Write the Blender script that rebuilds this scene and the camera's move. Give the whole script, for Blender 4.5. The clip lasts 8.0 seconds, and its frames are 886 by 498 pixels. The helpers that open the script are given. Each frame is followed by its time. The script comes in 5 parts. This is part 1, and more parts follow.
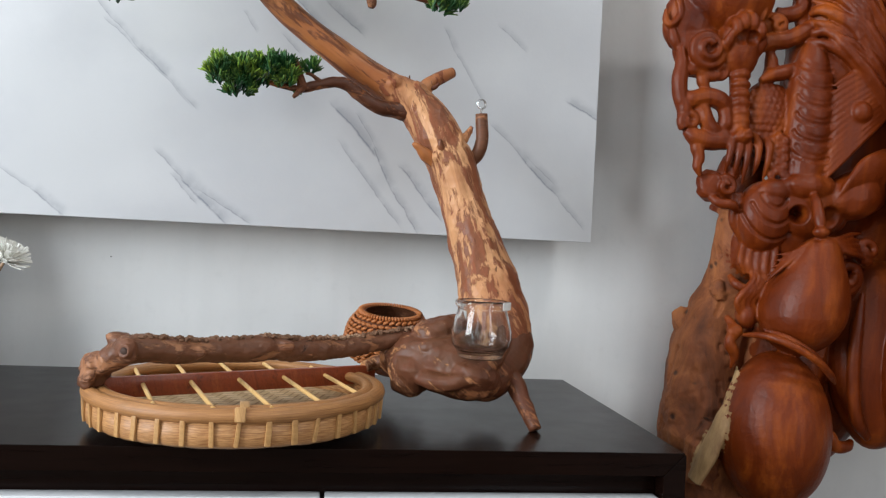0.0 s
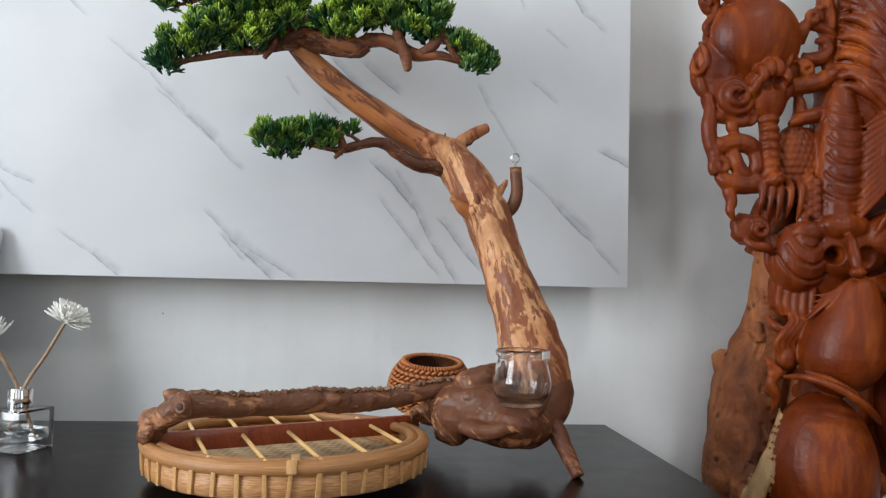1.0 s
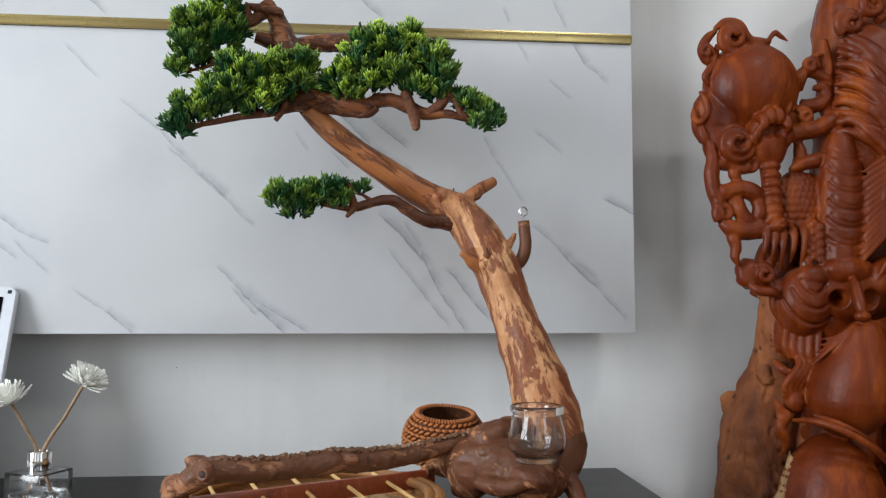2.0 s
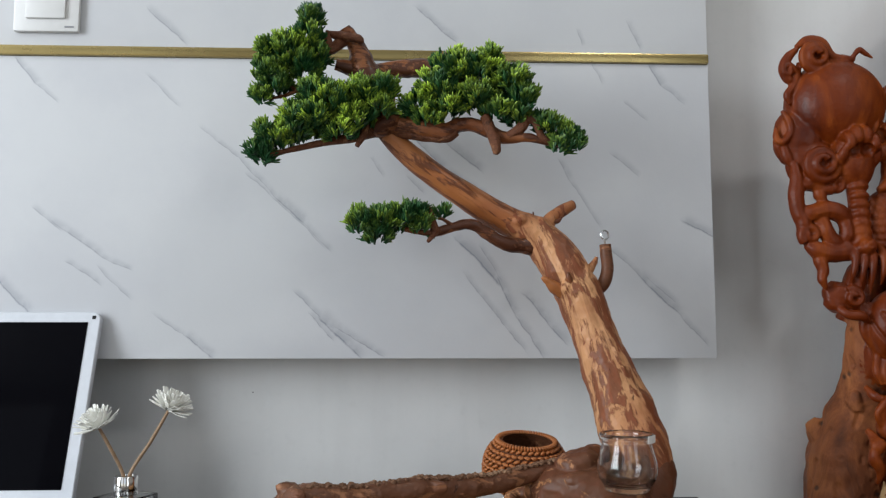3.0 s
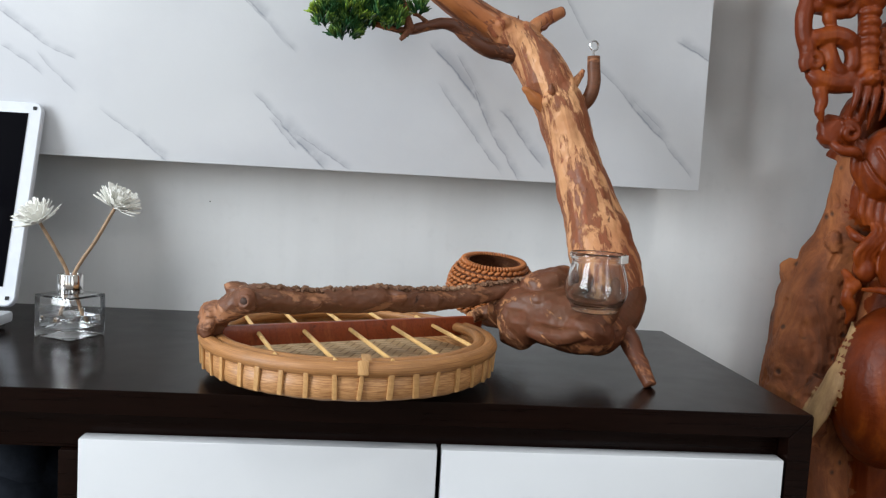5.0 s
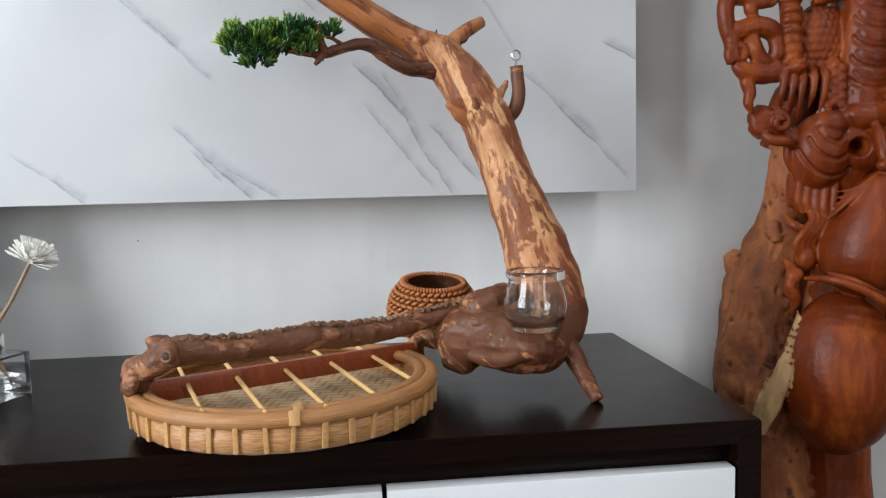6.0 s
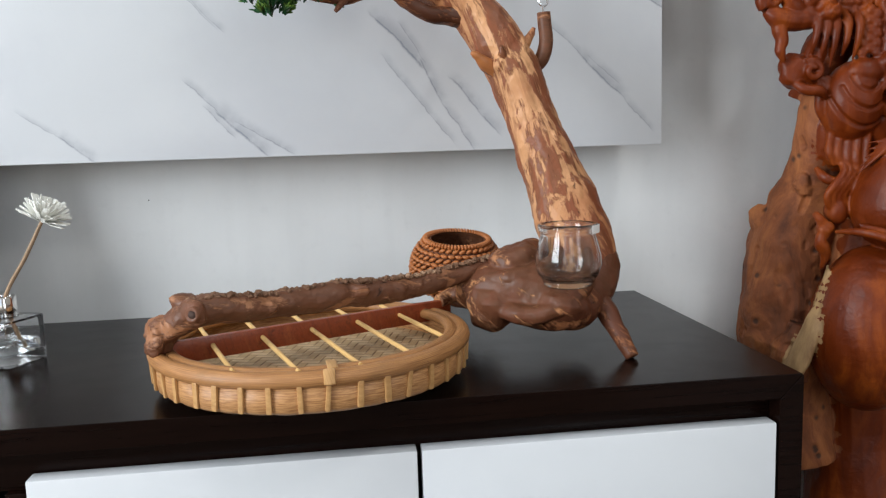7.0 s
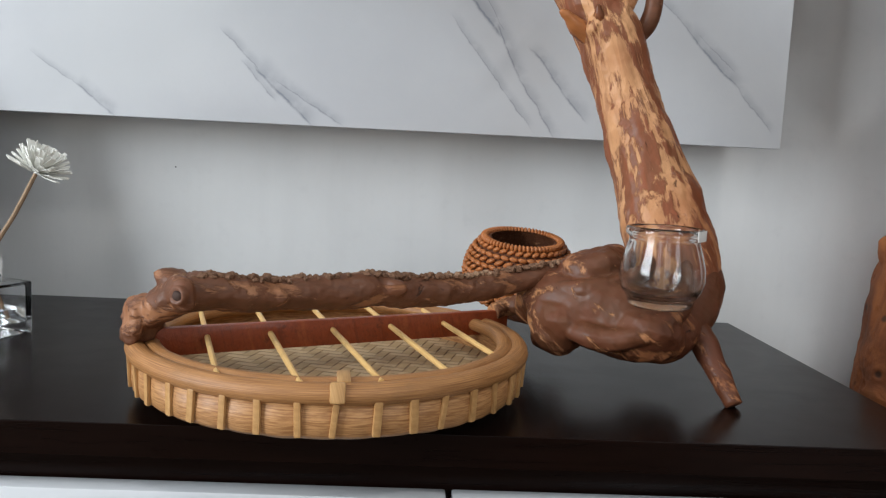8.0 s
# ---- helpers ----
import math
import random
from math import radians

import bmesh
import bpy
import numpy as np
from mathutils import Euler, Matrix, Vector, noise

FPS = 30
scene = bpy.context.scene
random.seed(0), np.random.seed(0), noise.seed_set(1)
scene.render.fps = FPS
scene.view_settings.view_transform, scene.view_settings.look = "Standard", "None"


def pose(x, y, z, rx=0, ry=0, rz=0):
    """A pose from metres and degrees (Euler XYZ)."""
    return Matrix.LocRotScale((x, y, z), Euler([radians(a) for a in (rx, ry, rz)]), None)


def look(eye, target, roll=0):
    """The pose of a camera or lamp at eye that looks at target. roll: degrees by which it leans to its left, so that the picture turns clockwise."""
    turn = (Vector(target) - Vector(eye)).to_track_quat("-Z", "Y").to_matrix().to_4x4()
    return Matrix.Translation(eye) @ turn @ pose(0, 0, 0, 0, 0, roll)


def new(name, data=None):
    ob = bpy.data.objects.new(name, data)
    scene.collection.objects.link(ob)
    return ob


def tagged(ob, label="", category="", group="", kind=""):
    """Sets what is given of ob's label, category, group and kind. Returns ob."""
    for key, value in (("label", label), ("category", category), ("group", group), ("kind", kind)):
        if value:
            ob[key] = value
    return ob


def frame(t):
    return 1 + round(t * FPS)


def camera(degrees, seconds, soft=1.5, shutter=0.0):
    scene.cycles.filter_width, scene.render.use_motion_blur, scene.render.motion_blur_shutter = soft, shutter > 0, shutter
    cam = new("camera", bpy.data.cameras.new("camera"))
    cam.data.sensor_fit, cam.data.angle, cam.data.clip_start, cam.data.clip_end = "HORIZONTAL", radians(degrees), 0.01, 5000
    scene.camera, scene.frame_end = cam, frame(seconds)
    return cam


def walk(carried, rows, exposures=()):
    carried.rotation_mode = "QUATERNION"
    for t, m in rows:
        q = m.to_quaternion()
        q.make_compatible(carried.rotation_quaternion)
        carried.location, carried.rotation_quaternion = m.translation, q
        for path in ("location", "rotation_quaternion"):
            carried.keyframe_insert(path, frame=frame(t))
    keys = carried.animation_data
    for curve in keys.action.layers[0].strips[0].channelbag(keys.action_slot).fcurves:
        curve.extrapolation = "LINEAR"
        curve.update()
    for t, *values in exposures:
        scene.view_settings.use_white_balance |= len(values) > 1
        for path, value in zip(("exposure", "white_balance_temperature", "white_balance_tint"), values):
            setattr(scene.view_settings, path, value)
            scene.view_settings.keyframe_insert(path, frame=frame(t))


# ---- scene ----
cam = camera(57.5, 8.0, soft=1.25)
PATH = [
    (0, (-0.337, -0.709, 0.682), (-0.06, 1.272, 0.673), 2.8),
    (0.5, (-0.346, -0.74, 0.678), (-0.174, 1.251, 0.758), 2.5),
    (1, (-0.342, -0.736, 0.692), (-0.161, 1.254, 0.784), 1.3),
    (1.5, (-0.349, -0.742, 0.713), (-0.162, 1.246, 0.826), 0.2),
    (2, (-0.359, -0.752, 0.732), (-0.174, 1.234, 0.872), 0.1),
    (2.2, (-0.373, -0.763, 0.729), (-0.236, 1.223, 0.931), 0.1),
    (3.3, (-0.405, -0.734, 0.738), (-0.335, 1.257, 0.915), 0.3),
    (3.5, (-0.403, -0.73, 0.733), (-0.319, 1.262, 0.886), 1.3),
    (4, (-0.4, -0.715, 0.712), (-0.287, 1.281, 0.783), 2.3),
    (4.5, (-0.399, -0.699, 0.687), (-0.265, 1.291, 0.534), 3.6),
    (4.7, (-0.398, -0.691, 0.685), (-0.262, 1.297, 0.518), 3.7),
    (6, (-0.357, -0.657, 0.72), (-0.124, 1.321, 0.538), -1.3),
    (6.5, (-0.363, -0.645, 0.705), (-0.117, 1.328, 0.486), -1.9),
    (7, (-0.388, -0.628, 0.707), (-0.141, 1.339, 0.442), -1.8),
    (7.5, (-0.397, -0.596, 0.684), (-0.19, 1.375, 0.414), 1.0),
    (8, (-0.366, -0.485, 0.672), (-0.281, 1.499, 0.443), 2.8),
]
GAIN = [(0, -0.24), (1.0, -0.34), (2.0, -0.49), (3.3, -0.74), (3.6, -0.74), (4.0, -0.57), (4.5, -0.36), (6, -0.22), (7.5, -0.27), (8, -0.41)]
walk(cam, [(t, look(eye, target, roll)) for t, eye, target, roll in PATH], GAIN)

from mathutils.kdtree import KDTree

# ---- light ----
world = bpy.data.worlds.new("sky")
scene.world = world
world.use_nodes = True
wn = world.node_tree.nodes
sky = wn.new("ShaderNodeTexSky")
sky.sky_type, sky.sun_disc, sky.sun_elevation, sky.sun_rotation = "NISHITA", False, radians(42), radians(200)
world.node_tree.links.new(sky.outputs[0], wn["Background"].inputs[0])
wn["Background"].inputs[1].default_value = 0.08


def window_light(name, x, y, z, w, h, watts, target, colour):
    lamp = bpy.data.lights.new(name, "AREA")
    lamp.shape, lamp.size, lamp.size_y, lamp.energy, lamp.color = "RECTANGLE", w, h, watts, colour
    ob = new(name, lamp)
    ob.matrix_world = look((x, y, z), target)
    return ob


DAY = (0.885, 0.945, 1.0)
BAYS = ((-1.95, 0.9, 6), (-0.4, 1.0, 5), (1.4, 0.9, 20))
WEST_Y, WEST_W = -1.4, 1.5
ceiling_lamp = bpy.data.lights.new("ceiling_light", "AREA")
ceiling_lamp.shape, ceiling_lamp.size, ceiling_lamp.energy, ceiling_lamp.color = "DISK", 0.3, 17, (1.0, 0.985, 0.97)
new("ceiling_light", ceiling_lamp).matrix_world = look((0.75, -1.15, 2.66), (0.75, -1.15, 0))
window_light("window_light", -2.985, WEST_Y, 1.42, WEST_W, 1.9, 166, (0.0, WEST_Y, 1.42), DAY)
for bay_x, bay_w, bay_watts in BAYS:
    window_light("window_light", bay_x, -2.985, 1.42, bay_w, 1.9, bay_watts, (bay_x, 0.0, 1.42), DAY)


# ---- materials ----
class Mat:
    """A small builder of node materials."""

    def __init__(self, name, rough=0.5, metal=0.0, coat=0.0, spec=0.5):
        self.m = bpy.data.materials.new(name)
        self.m.use_nodes = True
        self.t = self.m.node_tree
        self.b = self.t.nodes["Principled BSDF"]
        self.b.inputs["Roughness"].default_value = rough
        self.b.inputs["Metallic"].default_value = metal
        self.b.inputs["Coat Weight"].default_value = coat
        self.b.inputs["Coat Roughness"].default_value = 0.12
        self.b.inputs["Specular IOR Level"].default_value = spec

    def node(self, kind, **inputs):
        n = self.t.nodes.new(kind)
        for key, value in inputs.items():
            self.put(n, int(key[1:]) if key[0] == "i" and key[1:].isdigit() else key.replace("_", " "), value)
        return n

    def put(self, n, socket, value):
        if isinstance(value, bpy.types.NodeSocket):
            self.t.links.new(value, n.inputs[socket])
        else:
            n.inputs[socket].default_value = value

    def coords(self, space="Object", scale=(1, 1, 1)):
        c = self.node("ShaderNodeTexCoord")
        return self.node("ShaderNodeMapping", Vector=c.outputs[space], Scale=scale).outputs[0]

    def noise(self, vec, scale, detail=4.0, rough=0.55, distort=0.0):
        return self.node("ShaderNodeTexNoise", Vector=vec, Scale=scale, Detail=detail, Roughness=rough, Distortion=distort).outputs["Fac"]

    def math(self, op, a, b=0.0, clamp=False):
        n = self.node("ShaderNodeMath", i0=a, i1=b)
        n.operation, n.use_clamp = op, clamp
        return n.outputs[0]

    def ramp(self, fac, stops):
        n = self.node("ShaderNodeValToRGB", Fac=fac)
        els = n.color_ramp.elements
        for k, (pos, col) in enumerate(stops):
            e = els[k] if k < 2 else els.new(pos)
            e.position, e.color = pos, (*col, 1)
        return n.outputs[0]

    def mix(self, fac, a, b, kind="MIX"):
        n = self.t.nodes.new("ShaderNodeMix")
        n.data_type, n.blend_type = "RGBA", kind
        self.put(n, 0, fac)
        for s, v in ((6, a), (7, b)):
            self.put(n, s, v if isinstance(v, bpy.types.NodeSocket) else (*v, 1))
        return n.outputs[2]

    def span(self, v, a, b, c=0.0, d=1.0):
        n = self.node("ShaderNodeMapRange", Value=v)
        n.interpolation_type = "SMOOTHSTEP"
        for k, x in zip((1, 2, 3, 4), (a, b, c, d)):
            n.inputs[k].default_value = x
        return n.outputs[0]

    def done(self, colour=None, bump=None, depth=0.001, rough=None, strength=1.0):
        if colour is not None:
            self.put(self.b, "Base Color", colour if isinstance(colour, bpy.types.NodeSocket) else (*colour, 1))
        if rough is not None:
            self.put(self.b, "Roughness", rough)
        if bump is not None:
            n = self.node("ShaderNodeBump", Height=bump, Distance=depth, Strength=strength)
            self.put(self.b, "Normal", n.outputs[0])
        return self.m


VEINS_A = [
    (-0.682, 0.999, -0.633, 0.961, 0.0025), (-0.633, 0.961, -0.580, 0.906, 0.0034), (-0.580, 0.906, -0.546, 0.872, 0.0059), (-0.546, 0.872, -0.510, 0.838, 0.0034),
    (-0.621, 0.939, -0.587, 0.909, 0.0025), (-0.587, 0.909, -0.519, 0.843, 0.0025), (-0.758, 1.072, -0.713, 1.031, 0.0025), (-0.929, 1.094, -0.902, 1.059, 0.0042),
    (-0.902, 1.059, -0.875, 1.034, 0.0025), (-0.757, 1.163, -0.708, 1.116, 0.0042), (-0.897, 0.891, -0.860, 0.864, 0.0034), (-0.875, 0.877, -0.807, 0.829, 0.0042),
    (-0.807, 0.829, -0.768, 0.810, 0.0034), (-0.850, 0.821, -0.808, 0.792, 0.0034), (-0.810, 0.813, -0.769, 0.774, 0.0025), (-0.939, 0.799, -0.897, 0.755, 0.0051),
]
VEINS_B = [
    (-0.736, 0.753, -0.691, 0.720, 0.0025), (-0.695, 0.724, -0.660, 0.696, 0.0051), (-0.555, 0.783, -0.517, 0.745, 0.0034), (-0.523, 0.749, -0.469, 0.698, 0.0068),
    (-0.534, 0.754, -0.504, 0.720, 0.0034), (-0.504, 0.739, -0.440, 0.700, 0.0042), (-0.341, 0.852, -0.285, 0.793, 0.0068), (-0.289, 0.804, -0.263, 0.752, 0.0051),
    (-0.263, 0.752, -0.226, 0.696, 0.0042), (-0.330, 0.803, -0.252, 0.706, 0.0034), (-0.311, 0.842, -0.281, 0.796, 0.0034), (-0.251, 0.778, -0.198, 0.717, 0.0051),
    (-0.398, 0.988, -0.356, 0.946, 0.0042), (-0.356, 0.946, -0.304, 0.913, 0.0034), (-0.409, 0.938, -0.386, 0.914, 0.0025), (-0.356, 0.984, -0.310, 0.945, 0.0051),
]
VEINS_C = [
    (-0.205, 0.963, -0.188, 0.931, 0.0034), (-0.188, 0.931, -0.149, 0.874, 0.0025), (-0.134, 0.841, -0.093, 0.800, 0.0034), (-0.097, 0.804, -0.047, 0.755, 0.0059),
    (-0.047, 0.755, -0.010, 0.713, 0.0034), (-0.089, 0.804, -0.048, 0.769, 0.0034), (-0.132, 0.972, -0.097, 0.942, 0.0034), (-0.078, 1.094, -0.060, 1.066, 0.0051),
    (-0.060, 1.066, -0.030, 1.042, 0.0034), (-0.037, 0.880, 0.005, 0.857, 0.0059), (-0.158, 1.096, -0.143, 1.067, 0.0025), (-0.112, 1.042, -0.082, 1.018, 0.0025),
    (-0.396, 1.170, -0.343, 1.123, 0.0042), (-0.176, 1.143, -0.170, 1.123, 0.0025), (-0.106, 1.156, -0.090, 1.117, 0.0034), (-0.458, 0.960, -0.442, 0.936, 0.0025),
]


def marble():
    """White slab print with fine slanting grey veins."""
    k = Mat("white_marble", rough=0.32, spec=0.4)
    place = k.node("ShaderNodeNewGeometry").outputs["Position"]
    wob = k.node("ShaderNodeTexNoise", Vector=place, Scale=26.0, Detail=5.0, Roughness=0.6).outputs["Color"]
    wob = k.node("ShaderNodeVectorMath", i0=wob, i1=(0.5, 0.5, 0.5))
    wob.operation = "SUBTRACT"
    sc = k.node("ShaderNodeVectorMath", i0=wob.outputs[0])
    sc.operation = "SCALE"
    sc.inputs["Scale"].default_value = 0.011
    p = k.node("ShaderNodeVectorMath", i0=place, i1=sc.outputs[0])
    p.operation = "ADD"
    p = p.outputs[0]
    broken = k.span(k.noise(place, 70, 4), 0.33, 0.55, 0.5, 1.0)
    total = None
    for x0, z0, x1, z1, w in VEINS_A + VEINS_B + VEINS_C:
        d = Vector((x1 - x0, 0, z1 - z0))
        half = d.length / 2 * 1.25
        d.normalize()
        q = k.node("ShaderNodeVectorMath", i0=p, i1=((x0 + x1) / 2, 0, (z0 + z1) / 2))
        q.operation = "SUBTRACT"
        u = k.node("ShaderNodeVectorMath", i0=q.outputs[0], i1=d)
        v = k.node("ShaderNodeVectorMath", i0=q.outputs[0], i1=(-d.z, 0, d.x))
        u.operation = v.operation = "DOT_PRODUCT"
        across = k.math("ABSOLUTE", v.outputs["Value"])
        along = k.math("ABSOLUTE", u.outputs["Value"])
        core = k.span(across, 0.0, max(0.0011, w * 0.38), 1.0, 0.0)
        veil = k.span(v.outputs["Value"], 0.0, w * 2.8, 0.5, 0.0)
        veil = k.math("MULTIPLY", veil, k.span(v.outputs["Value"], -w * 0.5, 0.0))
        one = k.math("MULTIPLY", k.math("MAXIMUM", core, veil), k.span(along, half * 0.6, half, 1.0, 0.0))
        one = k.math("MULTIPLY", one, min(1.0, 0.38 + w * 95))
        total = one if total is None else k.math("MAXIMUM", total, one)
    total = k.math("MULTIPLY", total, broken)
    cloud = k.noise(place, 5, 5, 0.6)
    base = k.mix(k.span(cloud, 0.35, 0.7), (0.645, 0.66, 0.68), (0.59, 0.605, 0.635))
    col = k.mix(k.math("MULTIPLY", total, 0.95), base, (0.25, 0.27, 0.32))
    return k.done(col, k.noise(place, 240, 2), 0.0003, strength=0.3)


def plaster(name, a, b, rough=0.75, spec=0.3, coat=0.0):
    k = Mat(name, rough=rough, spec=spec, coat=coat)
    v = k.coords("Object")
    c = k.mix(k.span(k.noise(v, 3.5, 6, 0.6), 0.35, 0.68), a, b)
    c = k.mix(k.span(k.noise(v, 60, 3), 0.55, 0.8, 0, 0.12), c, tuple(x * 0.7 for x in a))
    streak = k.noise(k.coords("Object", (9, 1, 0.9)), 3.0, 5, 0.6)
    c = k.mix(k.span(streak, 0.35, 0.7, 0, 0.08), c, tuple(x * 0.6 for x in a))
    return k.done(c, k.noise(v, 130, 4), 0.0008, strength=0.18)


def laminate():
    k = Mat("espresso_laminate", rough=0.22, spec=0.1)
    v = k.coords("Object", (1.2, 22, 22))
    g = k.noise(v, 9, 6, 0.65, 0.6)
    c = k.ramp(g, [(0.3, (0.004, 0.0016, 0.0011)), (0.75, (0.009, 0.0036, 0.0024))])
    fine = k.noise(k.coords("Object"), 35, 4)
    return k.done(c, g, 0.0003, k.span(fine, 0.3, 0.75, 0.2, 0.25), 0.12)


def lacquer():
    k = Mat("white_lacquer", rough=0.25, coat=0.3)
    v = k.coords("Object")
    c = k.mix(k.span(k.noise(v, 6, 4), 0.3, 0.7), (0.67, 0.69, 0.71), (0.63, 0.65, 0.675))
    return k.done(c, k.noise(v, 300, 2), 0.0002, strength=0.15)


def wood(name, dark, mid, pale, stretch=(7, 1.1), rough=0.5, coat=0.0, patch=(0.42, 0.62), depth=0.002, spec=0.4):
    """Wood whose grain follows the length of the piece, by its UV map (round, along)."""
    k = Mat(name, rough=rough, coat=coat, spec=spec)
    uv = k.coords("UV", (stretch[0], stretch[1], 1))
    flake = k.noise(uv, 4.2, 9, 0.74, 0.35)
    grain = k.noise(k.coords("UV", (stretch[0] * 4, stretch[1] * 1.2, 1)), 6, 4, 0.6, 0.3)
    fine = k.noise(k.coords("Object"), 260, 6, 0.65)
    blot = k.noise(k.coords("Object"), 17, 5, 0.6)
    sheet = k.math("ADD", k.math("MULTIPLY", flake, 0.64), k.math("MULTIPLY", blot, 0.36))
    c = k.ramp(sheet, [(patch[0] - 0.1, dark), (patch[0], mid), (patch[1] - 0.07, mid), (patch[1], pale)])
    c = k.mix(k.span(grain, 0.48, 0.75, 0, 0.55), c, tuple(x * 0.5 for x in mid))
    c = k.mix(k.span(fine, 0.42, 0.7, 0.0, 0.35), c, tuple(x * 0.45 for x in mid))
    dust = k.noise(k.coords("Object", (1, 1, 0.5)), 620, 4, 0.7)
    c = k.mix(k.span(dust, 0.5, 0.7, 0, 0.4), c, tuple(x * 0.4 for x in mid))
    c = k.mix(k.span(k.noise(k.coords("Object"), 85, 5, 0.65), 0.6, 0.72, 0, 0.7), c, dark)
    h = k.math("ADD", k.math("MULTIPLY", sheet, 1.2), k.math("ADD", k.math("MULTIPLY", grain, 0.5), k.math("MULTIPLY", fine, 0.35)))
    return k.done(c, h, depth, k.span(flake, 0.3, 0.7, rough - 0.1, rough + 0.15), 0.8)


def gnarled(name, dark, mid, pale, patch=(0.42, 0.62), rough=0.6, squash=(1, 1, 1)):
    """Weathered root and bark, with its relief and stains in all directions."""
    k = Mat(name, rough=rough, spec=0.35)
    v = k.coords("Object", squash)
    big = k.noise(v, 38, 8, 0.7, 0.8)
    fine = k.noise(v, 210, 7, 0.7, 0.3)
    vor = k.node("ShaderNodeTexVoronoi", Vector=v, Scale=95.0)
    vor.feature = "DISTANCE_TO_EDGE"
    crack = k.span(vor.outputs["Distance"], 0.0, 0.06, 0.5, 0.0)
    c = k.ramp(big, [(patch[0] - 0.1, dark), (patch[0], mid), (patch[1] - 0.08, mid), (patch[1], pale)])
    c = k.mix(k.span(fine, 0.47, 0.74, 0, 0.5), c, tuple(x * 0.4 for x in mid))
    c = k.mix(k.math("MULTIPLY", crack, k.span(big, 0.4, 0.6)), c, dark)
    dust = k.noise(v, 640, 5, 0.7)
    c = k.mix(k.span(dust, 0.5, 0.7, 0, 0.5), c, tuple(x * 0.35 for x in mid))
    c = k.mix(k.span(dust, 0.28, 0.42, 0.4, 0.0), c, tuple(min(1, x * 1.25) for x in pale))
    h = k.math("ADD", big, k.math("ADD", k.math("MULTIPLY", fine, 0.6), k.math("MULTIPLY", dust, 0.25)))
    return k.done(c, h, 0.004, k.span(fine, 0.3, 0.7, rough - 0.12, rough + 0.15), 0.85)


def peeled(name, bark, mid, pale, cover=0.5, lean=-28, rough=0.5, patch=16.0, squash=0.3):
    """Peeled smooth wood with torn islands of thin red bark and a few dark fissures, drawn out along the stem."""
    k = Mat(name, rough=rough, coat=0.03, spec=0.3)
    c = k.node("ShaderNodeTexCoord").outputs["Object"]
    turn = k.node("ShaderNodeMapping", Vector=c, Rotation=(0, radians(lean), 0)).outputs[0]
    long = k.node("ShaderNodeMapping", Vector=turn, Scale=(1, 1, squash)).outputs[0]
    fibre = k.node("ShaderNodeMapping", Vector=turn, Scale=(1, 1, 0.07)).outputs[0]
    islands = k.noise(long, patch, 7, 0.66, 0.5)
    ragged = k.noise(fibre, 170, 4, 0.6, 0.2)
    sheet = k.math("ADD", islands, k.math("MULTIPLY", k.math("SUBTRACT", ragged, 0.5), 0.42))
    covered = k.span(sheet, cover - 0.04, cover + 0.045)
    grain = k.noise(fibre, 120, 6, 0.62, 0.4)
    tone = k.noise(k.coords("Object"), 9, 4, 0.6)
    flesh = k.mix(k.span(tone, 0.35, 0.68), pale, mid)
    flesh = k.mix(k.span(grain, 0.45, 0.72, 0.0, 0.45), flesh, tuple(x * 0.5 for x in mid))
    skin = k.mix(k.span(grain, 0.35, 0.7), bark, tuple(x * 1.7 for x in bark))
    col = k.mix(k.math("MULTIPLY", covered, 0.88), flesh, skin)
    fissure = k.span(k.noise(long, patch * 2.4, 5, 0.7, 0.9), 0.655, 0.70)
    col = k.mix(k.math("MULTIPLY", fissure, 0.75), col, tuple(x * 0.28 for x in bark))
    h = k.math("ADD", k.math("MULTIPLY", covered, 0.6), k.math("ADD", k.math("MULTIPLY", grain, 0.5), k.math("MULTIPLY", fissure, -0.8)))
    return k.done(col, h, 0.0016, k.span(grain, 0.3, 0.7, rough - 0.1, rough + 0.14), 0.7)


def varnished():
    """Red-brown varnish over carved timber, with the grain of the trunk."""
    k = Mat("varnished_timber", rough=0.5, coat=0.07, spec=0.22)
    k.b.inputs["Coat Roughness"].default_value = 0.3
    v = k.coords("Object", (1, 1, 0.28))
    ring = k.noise(v, 16, 6, 0.6, 1.4)
    fine = k.noise(k.coords("Object", (1, 1, 0.12)), 110, 4, 0.6, 0.4)
    c = k.ramp(ring, [(0.25, (0.060, 0.0066, 0.0008)), (0.5, (0.148, 0.0230, 0.0018)), (0.75, (0.33, 0.070, 0.0050))])
    c = k.mix(k.span(fine, 0.5, 0.8, 0, 0.4), c, (0.07, 0.012, 0.004))
    h = k.noise(k.coords("Object"), 75, 5, 0.62, 0.8)
    return k.done(c, k.math("ADD", h, k.math("MULTIPLY", fine, 0.25)), 0.0018, k.span(ring, 0.3, 0.7, 0.38, 0.56), 0.5)


def raw_root():
    k = Mat("raw_root_timber", rough=0.75)
    v = k.coords("Object", (1, 1, 0.45))
    n = k.noise(v, 16, 8, 0.68, 0.7)
    c = k.ramp(n, [(0.28, (0.04, 0.010, 0.003)), (0.48, (0.21, 0.058, 0.015)), (0.68, (0.44, 0.150, 0.043))])
    vor = k.node("ShaderNodeTexVoronoi", Vector=k.coords("Object"), Scale=42.0).outputs["Distance"]
    c = k.mix(k.span(vor, 0.08, 0.22, 0.8, 0.0), c, (0.02, 0.009, 0.005))
    h = k.math("ADD", n, k.span(vor, 0.05, 0.3, 0.0, 0.5))
    return k.done(c, h, 0.006, strength=0.8)


